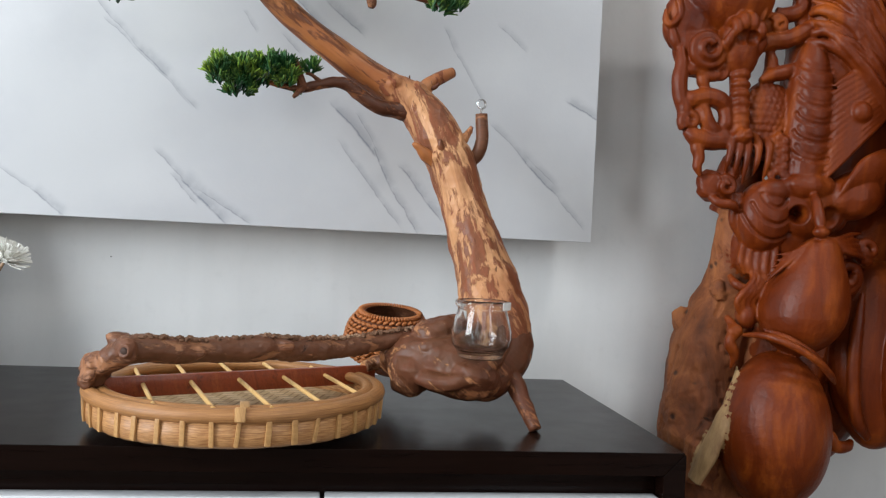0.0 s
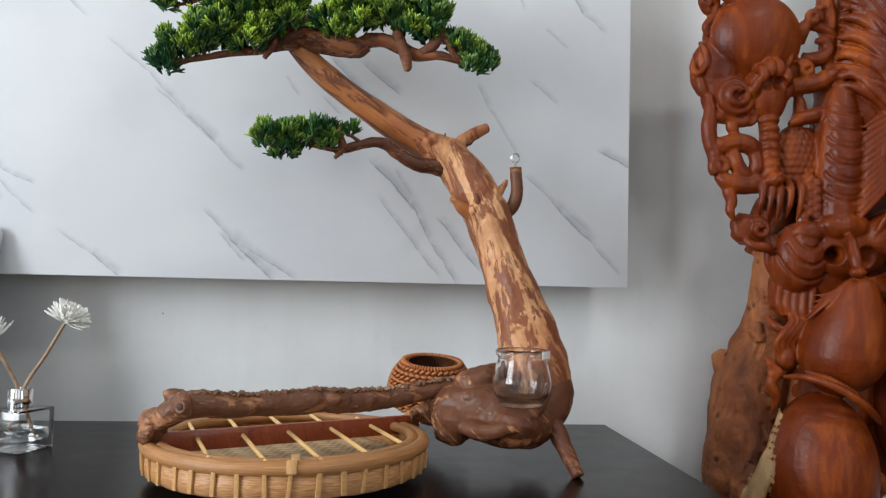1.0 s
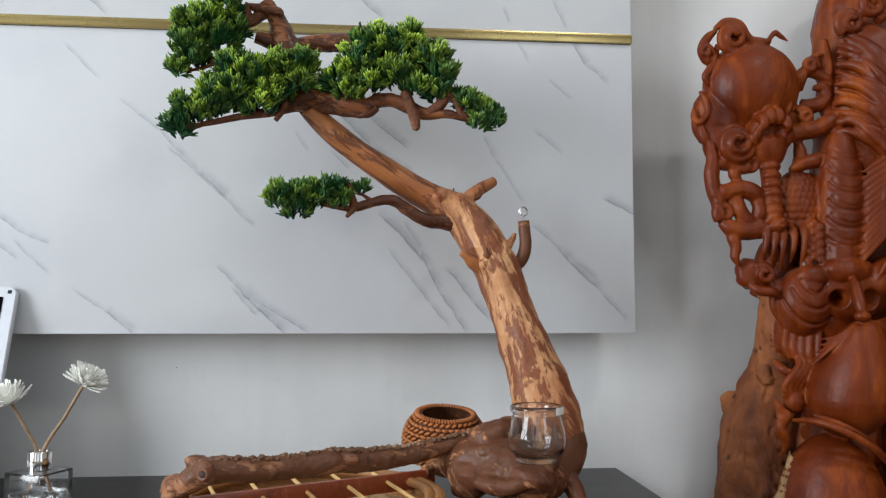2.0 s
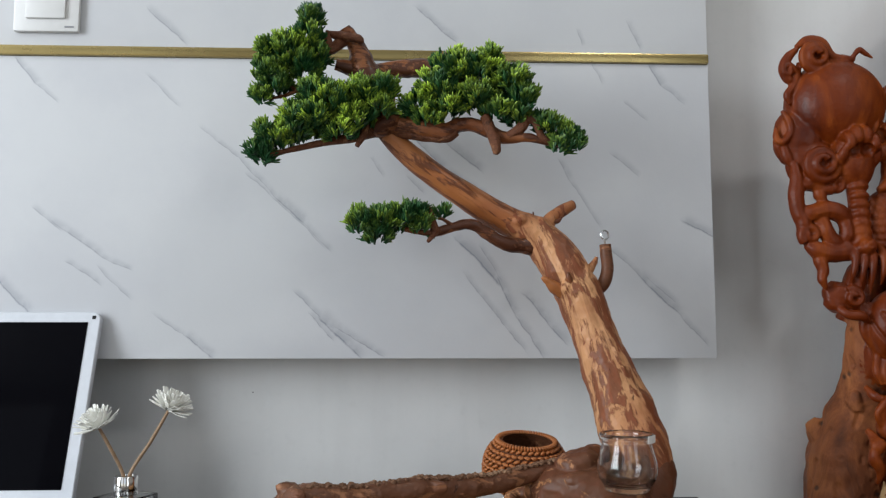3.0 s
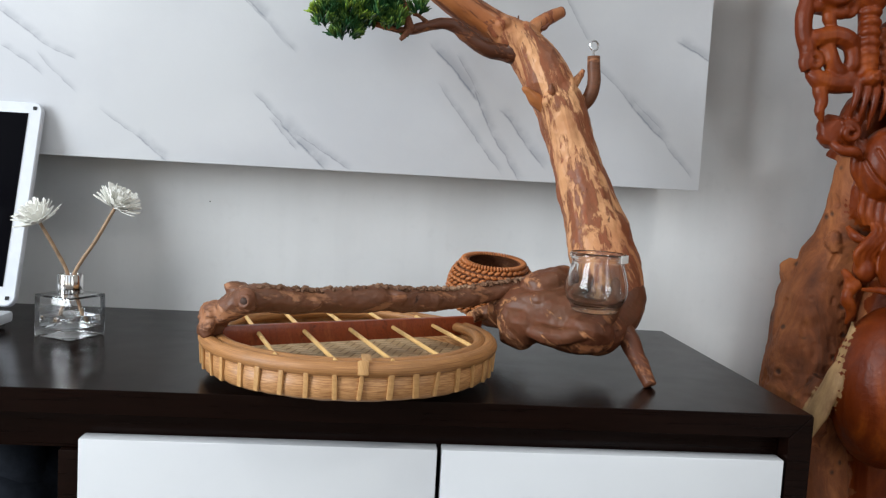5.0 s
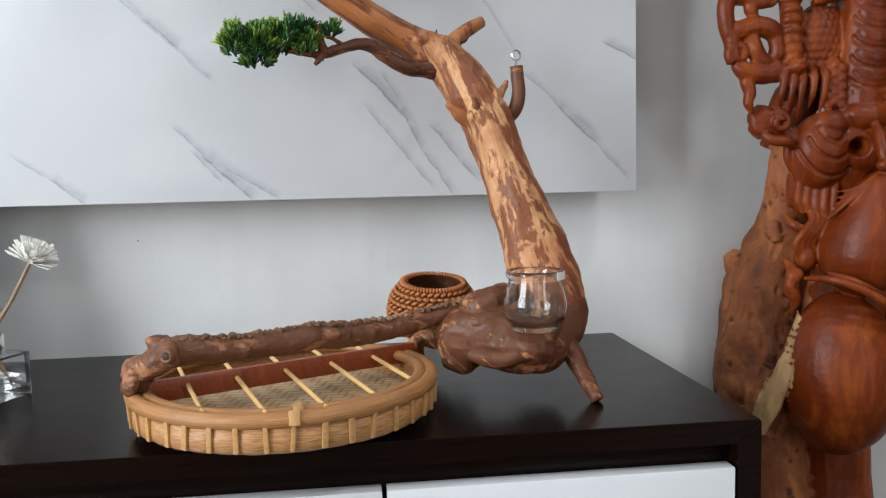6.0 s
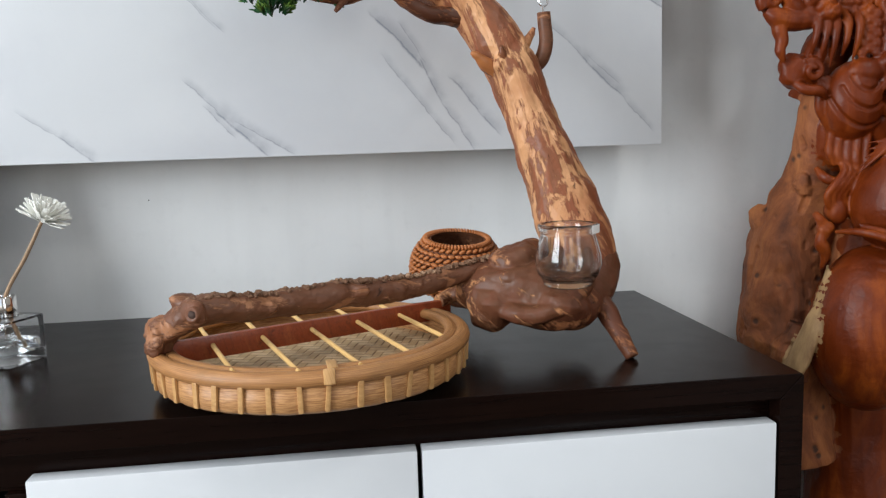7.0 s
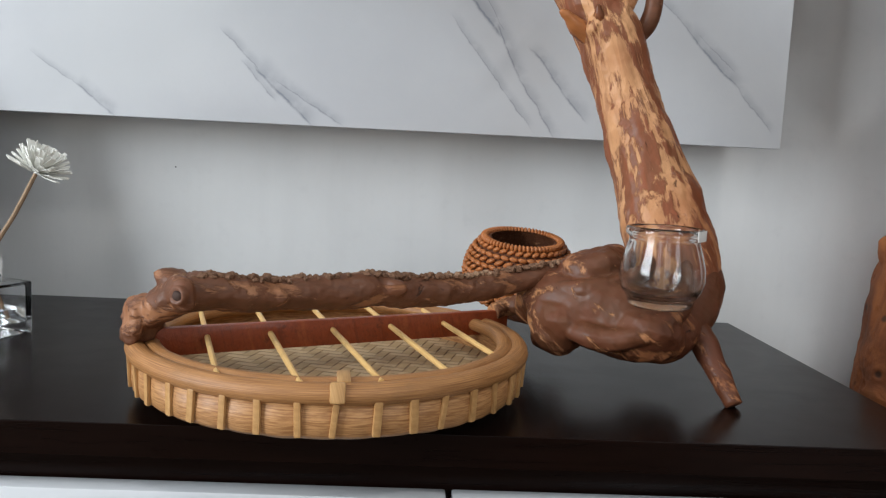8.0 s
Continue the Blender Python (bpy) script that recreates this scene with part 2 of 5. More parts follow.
def pale_edge():
    k = Mat("pale_sapwood", rough=0.65)
    n = k.noise(k.coords("Object", (1, 1, 0.3)), 40, 6, 0.65)
    return k.done(k.ramp(n, [(0.3, (0.18, 0.09, 0.035)), (0.6, (0.44, 0.27, 0.12))]), n, 0.002)


def bamboo(name, a, b, scale=(40, 3)):
    k = Mat(name, rough=0.42, spec=0.4)
    n = k.noise(k.coords("UV", (scale[0], scale[1], 1)), 3, 6, 0.6)
    o = k.noise(k.coords("Object"), 30, 5, 0.6)
    info = k.node("ShaderNodeObjectInfo").outputs["Random"]
    c = k.mix(k.span(n, 0.35, 0.65), a, b)
    c = k.mix(k.span(o, 0.55, 0.72, 0, 0.6), c, tuple(x * 0.5 for x in a))
    c = k.mix(k.math("MULTIPLY", info, 0.22), c, tuple(x * 0.6 for x in a))
    return k.done(c, n, 0.0006, strength=0.5)


def woven():
    """Herringbone of split bamboo strips, about 6 mm wide."""
    k = Mat("woven_bamboo", rough=0.6)
    c = k.node("ShaderNodeTexCoord").outputs["Object"]
    turn = k.node("ShaderNodeMapping", Vector=c, Rotation=(0, 0, radians(17)), Scale=(120, 120, 1)).outputs[0]
    s = k.node("ShaderNodeSeparateXYZ", Vector=turn)
    x, y = s.outputs[0], s.outputs[1]
    cell = k.math("FLOORED_MODULO", k.math("ADD", k.math("FLOOR", x), k.math("FLOOR", y)), 4.0)
    over = k.math("LESS_THAN", cell, 1.5)
    fx = k.math("PINGPONG", k.math("ADD", x, 0.0), 0.5)
    fy = k.math("PINGPONG", k.math("ADD", y, 0.0), 0.5)
    n = k.node("ShaderNodeMix", Factor=over, A=fx, B=fy)
    edge = k.span(n.outputs[0], 0.0, 0.14)
    stain = k.noise(c, 28, 6, 0.65)
    col = k.mix(over, (0.50, 0.345, 0.185), (0.62, 0.455, 0.27))
    col = k.mix(k.span(stain, 0.47, 0.7, 0, 0.6), col, (0.26, 0.155, 0.07))
    col = k.mix(edge, (0.2, 0.12, 0.055), col)
    return k.done(col, k.math("ADD", edge, k.math("MULTIPLY", stain, 0.3)), 0.0015, strength=0.8)


def plain(name, col, rough=0.5, metal=0.0, vary=0.12, scale=60, coat=0.0, bump=0.0004):
    k = Mat(name, rough=rough, metal=metal, coat=coat)
    n = k.noise(k.coords("Object"), scale, 5, 0.6)
    c = k.mix(k.span(n, 0.35, 0.7), col, tuple(x * (1 - vary) for x in col))
    return k.done(c, n, bump, k.span(n, 0.3, 0.7, max(0.02, rough - 0.05), rough + 0.06), 0.4)


def clear_glass(name, tint=(0.97, 0.985, 0.98), ior=1.45):
    k = Mat(name, rough=0.02)
    k.b.inputs["Transmission Weight"].default_value = 1.0
    k.b.inputs["IOR"].default_value = ior
    k.b.inputs["Coat Weight"].default_value = 0.8 if ior < 1.3 else 0.0
    k.b.inputs["Coat Roughness"].default_value = 0.03
    return k.done(tint)


def leaf():
    """Moulded needles: deep green at the root, yellow-green at the tip (UV v runs along the needle; UV u fades inner
    tips as painted shade).
    """
    k = Mat("needle_green", rough=0.45, spec=0.35)
    uv = k.node("ShaderNodeTexCoord").outputs["UV"]
    s = k.node("ShaderNodeSeparateXYZ", Vector=uv)
    rnd = k.node("ShaderNodeNewGeometry").outputs["Random Per Island"]
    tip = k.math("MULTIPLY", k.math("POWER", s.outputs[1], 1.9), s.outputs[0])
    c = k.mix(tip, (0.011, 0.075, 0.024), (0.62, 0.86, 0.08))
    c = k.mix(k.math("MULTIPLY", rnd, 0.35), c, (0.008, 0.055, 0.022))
    k.b.inputs["Subsurface Weight"].default_value = 0.0
    return k.done(c)


M_MARBLE, M_WALL = marble(), plaster("grey_plaster", (0.74, 0.745, 0.74), (0.69, 0.695, 0.69), 0.42, 0.5, 0.15)
# Unseen room: walls and floor toned dark, ceiling pale, to steer bounced light.
M_DIMWALL = plaster("warm_plaster", (0.35, 0.325, 0.29), (0.30, 0.275, 0.245))
M_CEIL = plaster("ceiling_paint", (0.74, 0.74, 0.73), (0.70, 0.70, 0.69))
M_FLOOR = plain("floor_tile", (0.13, 0.10, 0.075), 0.35, vary=0.2, scale=8)
M_LAM, M_LACQ = laminate(), lacquer()
M_BRASS = plain("brushed_brass", (0.36, 0.28, 0.12), 0.26, 1.0, 0.04, 12, bump=0.0)
M_TRUNK = peeled("peeled_trunk", (0.135, 0.034, 0.013), (0.36, 0.125, 0.045), (0.62, 0.32, 0.15), 0.495, 20, 0.5, 60.0, 0.17)
M_LIMB = peeled("smooth_limb", (0.10, 0.030, 0.012), (0.33, 0.105, 0.032), (0.42, 0.16, 0.055), 0.545, 55, 0.4, 46.0, 0.28)
M_BOUGH = peeled("dark_bough", (0.045, 0.014, 0.007), (0.19, 0.060, 0.022), (0.30, 0.11, 0.04), 0.46, 80, 0.4, 50.0, 0.4)
M_ROOT = peeled("dark_root", (0.060, 0.016, 0.007), (0.28, 0.10, 0.040), (0.52, 0.25, 0.11), 0.435, 50, 0.5, 26.0, 0.4)
M_LOG = peeled("brown_log", (0.085, 0.031, 0.015), (0.25, 0.095, 0.040), (0.36, 0.165, 0.080), 0.44, 90, 0.5, 40.0, 0.3)
M_BARK = gnarled("chipped_bark", (0.035, 0.015, 0.008), (0.20, 0.10, 0.055), (0.40, 0.24, 0.145), (0.40, 0.6), 0.8)
M_REDBOARD = wood("red_board", (0.09, 0.016, 0.005), (0.33, 0.062, 0.016), (0.44, 0.11, 0.030), (2, 0.6), 0.4, coat=0.2)
M_HOOP = bamboo("bamboo_hoop", (0.52, 0.255, 0.095), (0.25, 0.100, 0.032), (30, 2.4))
M_STRIP = bamboo("bamboo_strip", (0.60, 0.345, 0.14), (0.45, 0.235, 0.085))
M_SPLIT = bamboo("split_bamboo", (0.54, 0.285, 0.115), (0.30, 0.130, 0.046), (26, 7))
M_SLAT = bamboo("bamboo_slat", (0.82, 0.53, 0.21), (0.68, 0.40, 0.14), (10, 2))
M_WOVEN = woven()
M_RATTAN = bamboo("rattan", (0.52, 0.185, 0.054), (0.27, 0.080, 0.021), (3, 3))
M_LEAF = leaf()
M_KNOTSHADE = plain("knot_shade_brown", (0.05, 0.022, 0.013), 0.8, vary=0.4, scale=300)
M_TWIG = gnarled("brown_twig", (0.03, 0.011, 0.006), (0.16, 0.055, 0.023), (0.34, 0.15, 0.066), (0.42, 0.64), 0.55)
M_GLASS = clear_glass("clear_glass", ior=1.42)
M_OIL = clear_glass("clear_liquid", (0.95, 0.97, 0.97), 1.16)
M_ACRYL = clear_glass("clear_bottle", (0.975, 0.985, 0.995), 1.14)
M_CHROME = plain("chrome", (0.75, 0.73, 0.71), 0.09, 1.0, 0.05)
M_STEEL = plain("zinc_steel", (0.6, 0.6, 0.6), 0.25, 1.0, 0.1)
M_PETAL = plain("cream_petal", (0.90, 0.895, 0.84), 0.7, vary=0.04, scale=200)
M_REED = plain("reed_stick", (0.38, 0.25, 0.15), 0.7, vary=0.35, scale=150)
M_SHELL = plain("pale_grey_plastic", (0.66, 0.69, 0.74), 0.38, vary=0.06)
M_SCREEN = Mat("black_glass", rough=0.06, spec=0.03).done((0.003, 0.003, 0.0045))
M_DARKPL = plain("dark_plastic", (0.018, 0.019, 0.022), 0.45)
M_RUBBER = plain("black_rubber", (0.012, 0.012, 0.013), 0.7)
M_INK = plain("grey_ink", (0.30, 0.31, 0.33), 0.5)
M_PLATE = plain("white_plastic", (0.74, 0.745, 0.74), 0.35, vary=0.04)
M_CLOTH = plain("navy_cloth", (0.020, 0.027, 0.042), 0.9, vary=0.45, scale=45, bump=0.003)
M_LABEL = plain("white_paper", (0.8, 0.8, 0.78), 0.6)
M_VARNISH, M_RAW, M_PALE = varnished(), raw_root(), pale_edge()


# ---- shapes ----
class Shape:
    """Vertices, faces, UVs and material slots of one mesh."""

    def __init__(self):
        self.v, self.f, self.uv, self.k = [], [], [], []

    def tube(self, pts, radii, sides=12, fine=5, rough=0.0, slot=0, flat=1.0, seed=0.0, scale=25.0, cap=True, ridges=0.0):
        """A tapered tube through the points, with an uneven surface."""
        pts = [Vector(p) for p in pts]
        n = len(pts)
        line, rad = [], []
        for a in range(n - 1):
            p0, p1, p2, p3 = pts[max(a - 1, 0)], pts[a], pts[a + 1], pts[min(a + 2, n - 1)]
            for s in range(fine):
                t = s / fine
                line.append(0.5 * (2 * p1 + (p2 - p0) * t + (2 * p0 - 5 * p1 + 4 * p2 - p3) * t * t + (3 * p1 - p0 - 3 * p2 + p3) * t ** 3))
                e = t * t * (3 - 2 * t)
                rad.append(radii[a] * (1 - e) + radii[a + 1] * e)
        line.append(pts[-1])
        rad.append(radii[-1])
        base, run = len(self.v), 0.0
        up = Vector((0.13, -1, 0.21)).normalized()
        last = None
        for a, (p, r) in enumerate(zip(line, rad)):
            d = (line[min(a + 1, len(line) - 1)] - line[max(a - 1, 0)]).normalized()
            x = (up - d * up.dot(d)).normalized()
            up = x
            y = d.cross(x)
            run += (p - last).length if last is not None else 0
            last = p
            for s in range(sides):
                an = 2 * math.pi * s / sides
                o = x * math.cos(an) + y * math.sin(an) * flat
                q = p + o * r
                if rough:
                    w = noise.noise(q * scale + Vector((seed, seed * 1.7, 0))) + 0.5 * noise.noise(q * scale * 2.7 + Vector((seed, 3.1, 0)))
                    if ridges:
                        w += ridges * math.sin(an * 5 + 3 * noise.noise(p * 9) + run * 14)
                    q += o * r * rough * w
                self.v.append(q)
        for a in range(len(line) - 1):
            for s in range(sides):
                i, j = base + a * sides + s, base + a * sides + (s + 1) % sides
                self.f.append((i, j, j + sides, i + sides))
                u0, u1 = s / sides, (s + 1) / sides
                v0, v1 = a / (len(line) - 1) * run * 8, (a + 1) / (len(line) - 1) * run * 8
                self.uv.append(((u0, v0), (u1, v0), (u1, v1), (u0, v1)))
                self.k.append(slot)
        if cap:
            for ring, turn in ((base, True), (base + (len(line) - 1) * sides, False)):
                idx = [ring + s for s in range(sides)]
                self.f.append(tuple(reversed(idx)) if turn else tuple(idx))
                self.uv.append(tuple((0.5 + 0.1 * math.cos(s), 0.5 + 0.1 * math.sin(s)) for s in range(sides)))
                self.k.append(slot)
        return self

    def blob(self, c, r, rot=(0, 0, 0), rough=0.0, scale=30.0, slot=0, segs=20, rings=12, seed=0.0, taper=0.0):
        """An uneven ellipsoid; taper narrows it upwards."""
        c = Vector(c)
        turn = Euler([radians(a) for a in rot]).to_matrix()
        base = len(self.v)
        for a in range(rings + 1):
            th = math.pi * a / rings
            for s in range(segs):
                ph = 2 * math.pi * s / segs
                z = math.cos(th)
                k = 1 - taper * z
                o = Vector((math.sin(th) * math.cos(ph) * r[0] * k, math.sin(th) * math.sin(ph) * r[1] * k, z * r[2]))
                if rough:
                    o *= 1 + rough * (noise.noise((c + o) * scale + Vector((seed, 0, seed))) + 0.5 * noise.noise((c + o) * scale * 2.5))
                self.v.append(c + turn @ o)
        for a in range(rings):
            for s in range(segs):
                i, j = base + a * segs + s, base + a * segs + (s + 1) % segs
                self.f.append((i, i + segs, j + segs, j))
                self.uv.append(((s / segs, a / rings), (s / segs, (a + 1) / rings), ((s + 1) / segs, (a + 1) / rings), ((s + 1) / segs, a / rings)))
                self.k.append(slot)
        return self

    def lathe(self, profile, segs=48, c=(0, 0, 0), slot=0, close=False):
        """Turns a profile of (radius, height) about the upright line through c."""
        base = len(self.v)
        for r, z in profile:
            for s in range(segs):
                an = 2 * math.pi * s / segs
                self.v.append(Vector((c[0] + r * math.cos(an), c[1] + r * math.sin(an), c[2] + z)))
        n = len(profile)
        for a in range(n if close else n - 1):
            b = (a + 1) % n
            for s in range(segs):
                t = (s + 1) % segs
                self.f.append((base + a * segs + s, base + a * segs + t, base + b * segs + t, base + b * segs + s))
                self.uv.append(((a / n, s / segs * 3), (a / n, (s + 1) / segs * 3), ((a + 1) / n, (s + 1) / segs * 3), ((a + 1) / n, s / segs * 3)))
                self.k.append(slot)
        return self

    def box(self, c, size, m=None, bevel=0.0, slot=0):
        """A box with softened edges about c, turned by m."""
        bm = bmesh.new()
        bmesh.ops.create_cube(bm, size=1)
        bmesh.ops.scale(bm, vec=size, verts=bm.verts)
        if bevel:
            bmesh.ops.bevel(bm, geom=bm.edges[:], offset=bevel, segments=2, affect="EDGES", profile=0.6)
        base = len(self.v)
        turn = m if m is not None else Matrix.Identity(3)
        bm.verts.index_update()
        for v in bm.verts:
            self.v.append(Vector(c) + turn @ v.co)
        for f in bm.faces:
            self.f.append(tuple(base + v.index for v in f.verts))
            self.uv.append(tuple((v.co.x * 4 + v.co.z, v.co.y * 4 + v.co.z) for v in f.verts))
            self.k.append(slot)
        bm.free()
        return self

    def prism(self, outline, y0, y1):
        """An outline of (x, z) drawn out along y."""
        n, base = len(outline), len(self.v)
        for y in (y0, y1):
            self.v += [Vector((x, y, z)) for x, z in outline]
        faces = [tuple(range(base, base + n)), tuple(range(base + 2 * n - 1, base + n - 1, -1))]
        faces += [(base + (q + 1) % n, base + q, base + n + q, base + n + (q + 1) % n) for q in range(n)]
        for f in faces:
            self.f.append(f)
            self.uv.append(tuple((self.v[q].x, self.v[q].z) for q in f))
            self.k.append(0)
        return self

    def slab(self, w, h, d, r):
        """An upright plate with rounded corners and softened rims."""
        ring = []
        for cx, cz, a0 in ((w / 2 - r, h / 2 - r, 0), (-w / 2 + r, h / 2 - r, 90), (-w / 2 + r, -h / 2 + r, 180), (w / 2 - r, -h / 2 + r, 270)):
            for q in range(7):
                an = radians(a0 + q * 15)
                ring.append((cx + r * math.cos(an), cz + r * math.sin(an), math.cos(an), math.sin(an)))
        n, base = len(ring), len(self.v)
        for y, inset in ((-d / 2, 0.0012), (-d / 2 + 0.0012, 0), (d / 2 - 0.0012, 0), (d / 2, 0.0012)):
            for x, z, nx, nz in ring:
                self.v.append(Vector((x - nx * inset, y, z - nz * inset)))
        for a in range(3):
            for q in range(n):
                t = (q + 1) % n
                self.f.append((base + a * n + q, base + a * n + t, base + (a + 1) * n + t, base + (a + 1) * n + q))
                self.uv.append(((0, 0), (1, 0), (1, 1), (0, 1)))
                self.k.append(0)
        for face in (list(range(base + n - 1, base - 1, -1)), list(range(base + 3 * n, base + 4 * n))):
            self.f.append(tuple(face))
            self.uv.append(tuple((self.v[q].x, self.v[q].z) for q in face))
            self.k.append(0)
        return self

    def mesh(self, name, mats, smooth=True):
        me = bpy.data.meshes.new(name)
        me.from_pydata([tuple(v) for v in self.v], [], self.f)
        layer = me.uv_layers.new(name="UVMap")
        layer.data.foreach_set("uv", [c for face in self.uv for co in face for c in co])
        for m in mats:
            me.materials.append(m)
        me.polygons.foreach_set("material_index", self.k)
        me.polygons.foreach_set("use_smooth", [smooth] * len(self.f))
        me.update()
        return me


def fused(name, shape, mats, voxel, amp=0.0, scale=60.0, ease=1, cuts=()):
    """One skin round all the forms of a shape, with ridges and pits; each face keeps the material of the nearest form."""
    raw = new("raw_form", shape.mesh("raw_form", mats))
    skin = raw.modifiers.new("skin", "REMESH")
    skin.mode, skin.voxel_size, skin.use_smooth_shade = "VOXEL", voxel, True
    soft = raw.modifiers.new("soft", "SMOOTH")
    soft.factor, soft.iterations = 0.45, ease
    me = bpy.data.meshes.new_from_object(raw.evaluated_get(bpy.context.evaluated_depsgraph_get()))
    me.name = name
    bpy.data.objects.remove(raw)
    if amp:
        normals = [v.normal.copy() for v in me.vertices]
        for v, n in zip(me.vertices, normals):
            p = v.co * scale
            w = 0.55 - 1.6 * abs(noise.noise(p)) + 0.5 * noise.noise(p * 2.6) - 0.5 * abs(noise.noise(p * 4.3 + Vector((7, 0, 3))))
            v.co += n * amp * w
    if cuts:
        tree = KDTree(len(cuts))
        for i, (p, _, _) in enumerate(cuts):
            tree.insert(p, i)
        tree.balance()
        widest = max(w for _, w, _ in cuts)
        normals = [v.normal.copy() for v in me.vertices]
        for v, n in zip(me.vertices, normals):
            deep = 0.0
            for _, i, dist in tree.find_range(v.co, widest):
                _, w, d = cuts[i]
                if dist < w:
                    deep = max(deep, d * (1 - (dist / w) ** 2))
            v.co -= n * deep
    if len(mats) > 1:
        tree = KDTree(len(shape.f))
        for i, face in enumerate(shape.f):
            tree.insert(sum((shape.v[q] for q in face), Vector()) / len(face), i)
        tree.balance()
        me.materials.clear()
        for m in mats:
            me.materials.append(m)
        me.polygons.foreach_set("material_index", [shape.k[tree.find(p.center)[1]] for p in me.polygons])
    me.polygons.foreach_set("use_smooth", [True] * len(me.polygons))
    return me


def thing(name, at, label, category, group="", kind=""):
    ob = new(name)
    ob.empty_display_size = 0.05
    ob.location = at
    return tagged(ob, label, category, group, kind)


def part(name, shape, mats, parent, label="", smooth=True, sharp=True):
    """One mesh under a thing or a part; the shape is given in the world."""
    mats = mats if isinstance(mats, (list, tuple)) else [mats]
    me = shape.mesh(name, mats, smooth) if isinstance(shape, Shape) else shape
    ob = new(name, me)
    if parent is not None:
        up = parent
        off = Vector((0, 0, 0))
        while up is not None:
            off += up.location
            up = up.parent
        me.transform(Matrix.Translation(-off))
        ob.parent = parent
    if smooth and sharp:
        me.set_sharp_from_angle(angle=radians(38))
    if label:
        ob["label"] = label
    return ob


def block(name, c, size, mat, bevel=0.0, kind="structure", label="", category=""):
    ob = part(name, Shape().box((0, 0, 0), size, None, bevel), mat, None, smooth=bool(bevel))
    ob.location = c
    return tagged(ob, label, category, "", kind)


# ---- room ----
WALL_Y = 0.402
block("floor", (-0.3, -1.3, -0.05), (5.6, 3.7, 0.1), M_FLOOR, label="plain brown tiled floor of the room", category="floor")
block("ceiling", (-0.3, -1.3, 2.75), (5.6, 3.7, 0.1), M_CEIL, label="plain white ceiling", category="ceiling")
block("wall_north", (-0.3, WALL_Y + 0.06, 1.35), (5.6, 0.12, 2.7), M_WALL, label="grey painted plaster wall behind the cabinet", category="wall")
west = Shape()
for y0, y1, z0, z1 in ((-3.01, 0.41, 0, 0.47), (-3.01, 0.41, 2.37, 2.7), (-3.01, WEST_Y - WEST_W / 2, 0.47, 2.37), (WEST_Y + WEST_W / 2, 0.41, 0.47, 2.37)):
    west.box((-3.05, (y0 + y1) / 2, (z0 + z1) / 2), (0.1, y1 - y0, z1 - z0))
tagged(part("wall_west", west, M_DIMWALL, None, smooth=False), "unseen side wall with a wide window opening, toned dark to cut bounce", "wall", "", "structure")
block("wall_east", (2.45, -1.3, 1.35), (0.1, 3.42, 2.7), M_DIMWALL, label="unseen side wall, toned dark to cut bounce", category="wall")


def wall_south():
    """The wall with the window openings that let the daylight in."""
    s = Shape()
    y, d = -3.07, 0.12
    edges = [-3.1] + [e for x, w, _ in BAYS for e in (x - w / 2, x + w / 2)] + [2.5]
    for x0, x1 in zip(edges[::2], edges[1::2]):
        s.box(((x0 + x1) / 2, y, 1.42), (x1 - x0, d, 1.9))
    for z0, z1 in ((0, 0.47), (2.37, 2.7)):
        s.box((-0.3, y, (z0 + z1) / 2), (5.6, d, z1 - z0))
    tagged(part("wall_south", s, M_DIMWALL, None, smooth=False), "unseen wall with three tall window openings, toned dark to cut bounce", "wall", "", "structure")


wall_south()

# ---- marble panel with its brass strip ----
PX, PY, PZ, GOLD = 0.005, 0.325, 0.695, 1.103
panel = thing("wall_panel", (-0.9, PY, PZ), "white marble wall panel with grey veins and a brass strip", "wall panel", "", "structure")
part("slab", Shape().box((-0.9 + PX / 2, PY + 0.011, (PZ + GOLD) / 2 - 0.0035), (1.8 + PX, 0.022, GOLD - PZ - 0.007), None, 0.0012), M_MARBLE, panel)
part("slab", Shape().box((-0.9 + PX / 2, PY + 0.011, (GOLD + 2.5) / 2 + 0.0035), (1.8 + PX, 0.022, 2.5 - GOLD - 0.007), None, 0.0012), M_MARBLE, panel)
part("brass_strip", Shape().box((-0.9 + PX / 2, PY + 0.006, GOLD), (1.8 + PX, 0.022, 0.0136), None, 0.0025), M_BRASS, panel, "polished brass strip between the slabs")
part("batten", Shape().box((-0.93, PY + 0.05, 1.6), (1.8, 0.052, 1.74)), M_DIMWALL, panel)


def wall_switch():
    t = thing("wall_switch", (-0.905, PY, 1.17), "white plastic switch plate on the marble panel", "switch")
    part("plate", Shape().box((-0.889, PY - 0.004, 1.170), (0.086, 0.008, 0.086), None, 0.003), M_PLATE, t)
    part("rocker", Shape().box((-0.889, PY - 0.009, 1.172), (0.052, 0.006, 0.056), None, 0.002), M_PLATE, t)
    part("marking", Shape().box((-0.858, PY - 0.0083, 1.1335), (0.012, 0.0008, 0.0022)), M_INK, t, "small grey printed bar")


wall_switch()
speck = part("wall_speck", Shape().blob((-0.621, WALL_Y, 0.646), (0.0009, 0.0004, 0.0009), (0, 0, 0), 0.2, 90, segs=8, rings=6), M_DARKPL, None)
tagged(speck, "tiny dark speck on the grey wall", "speck")


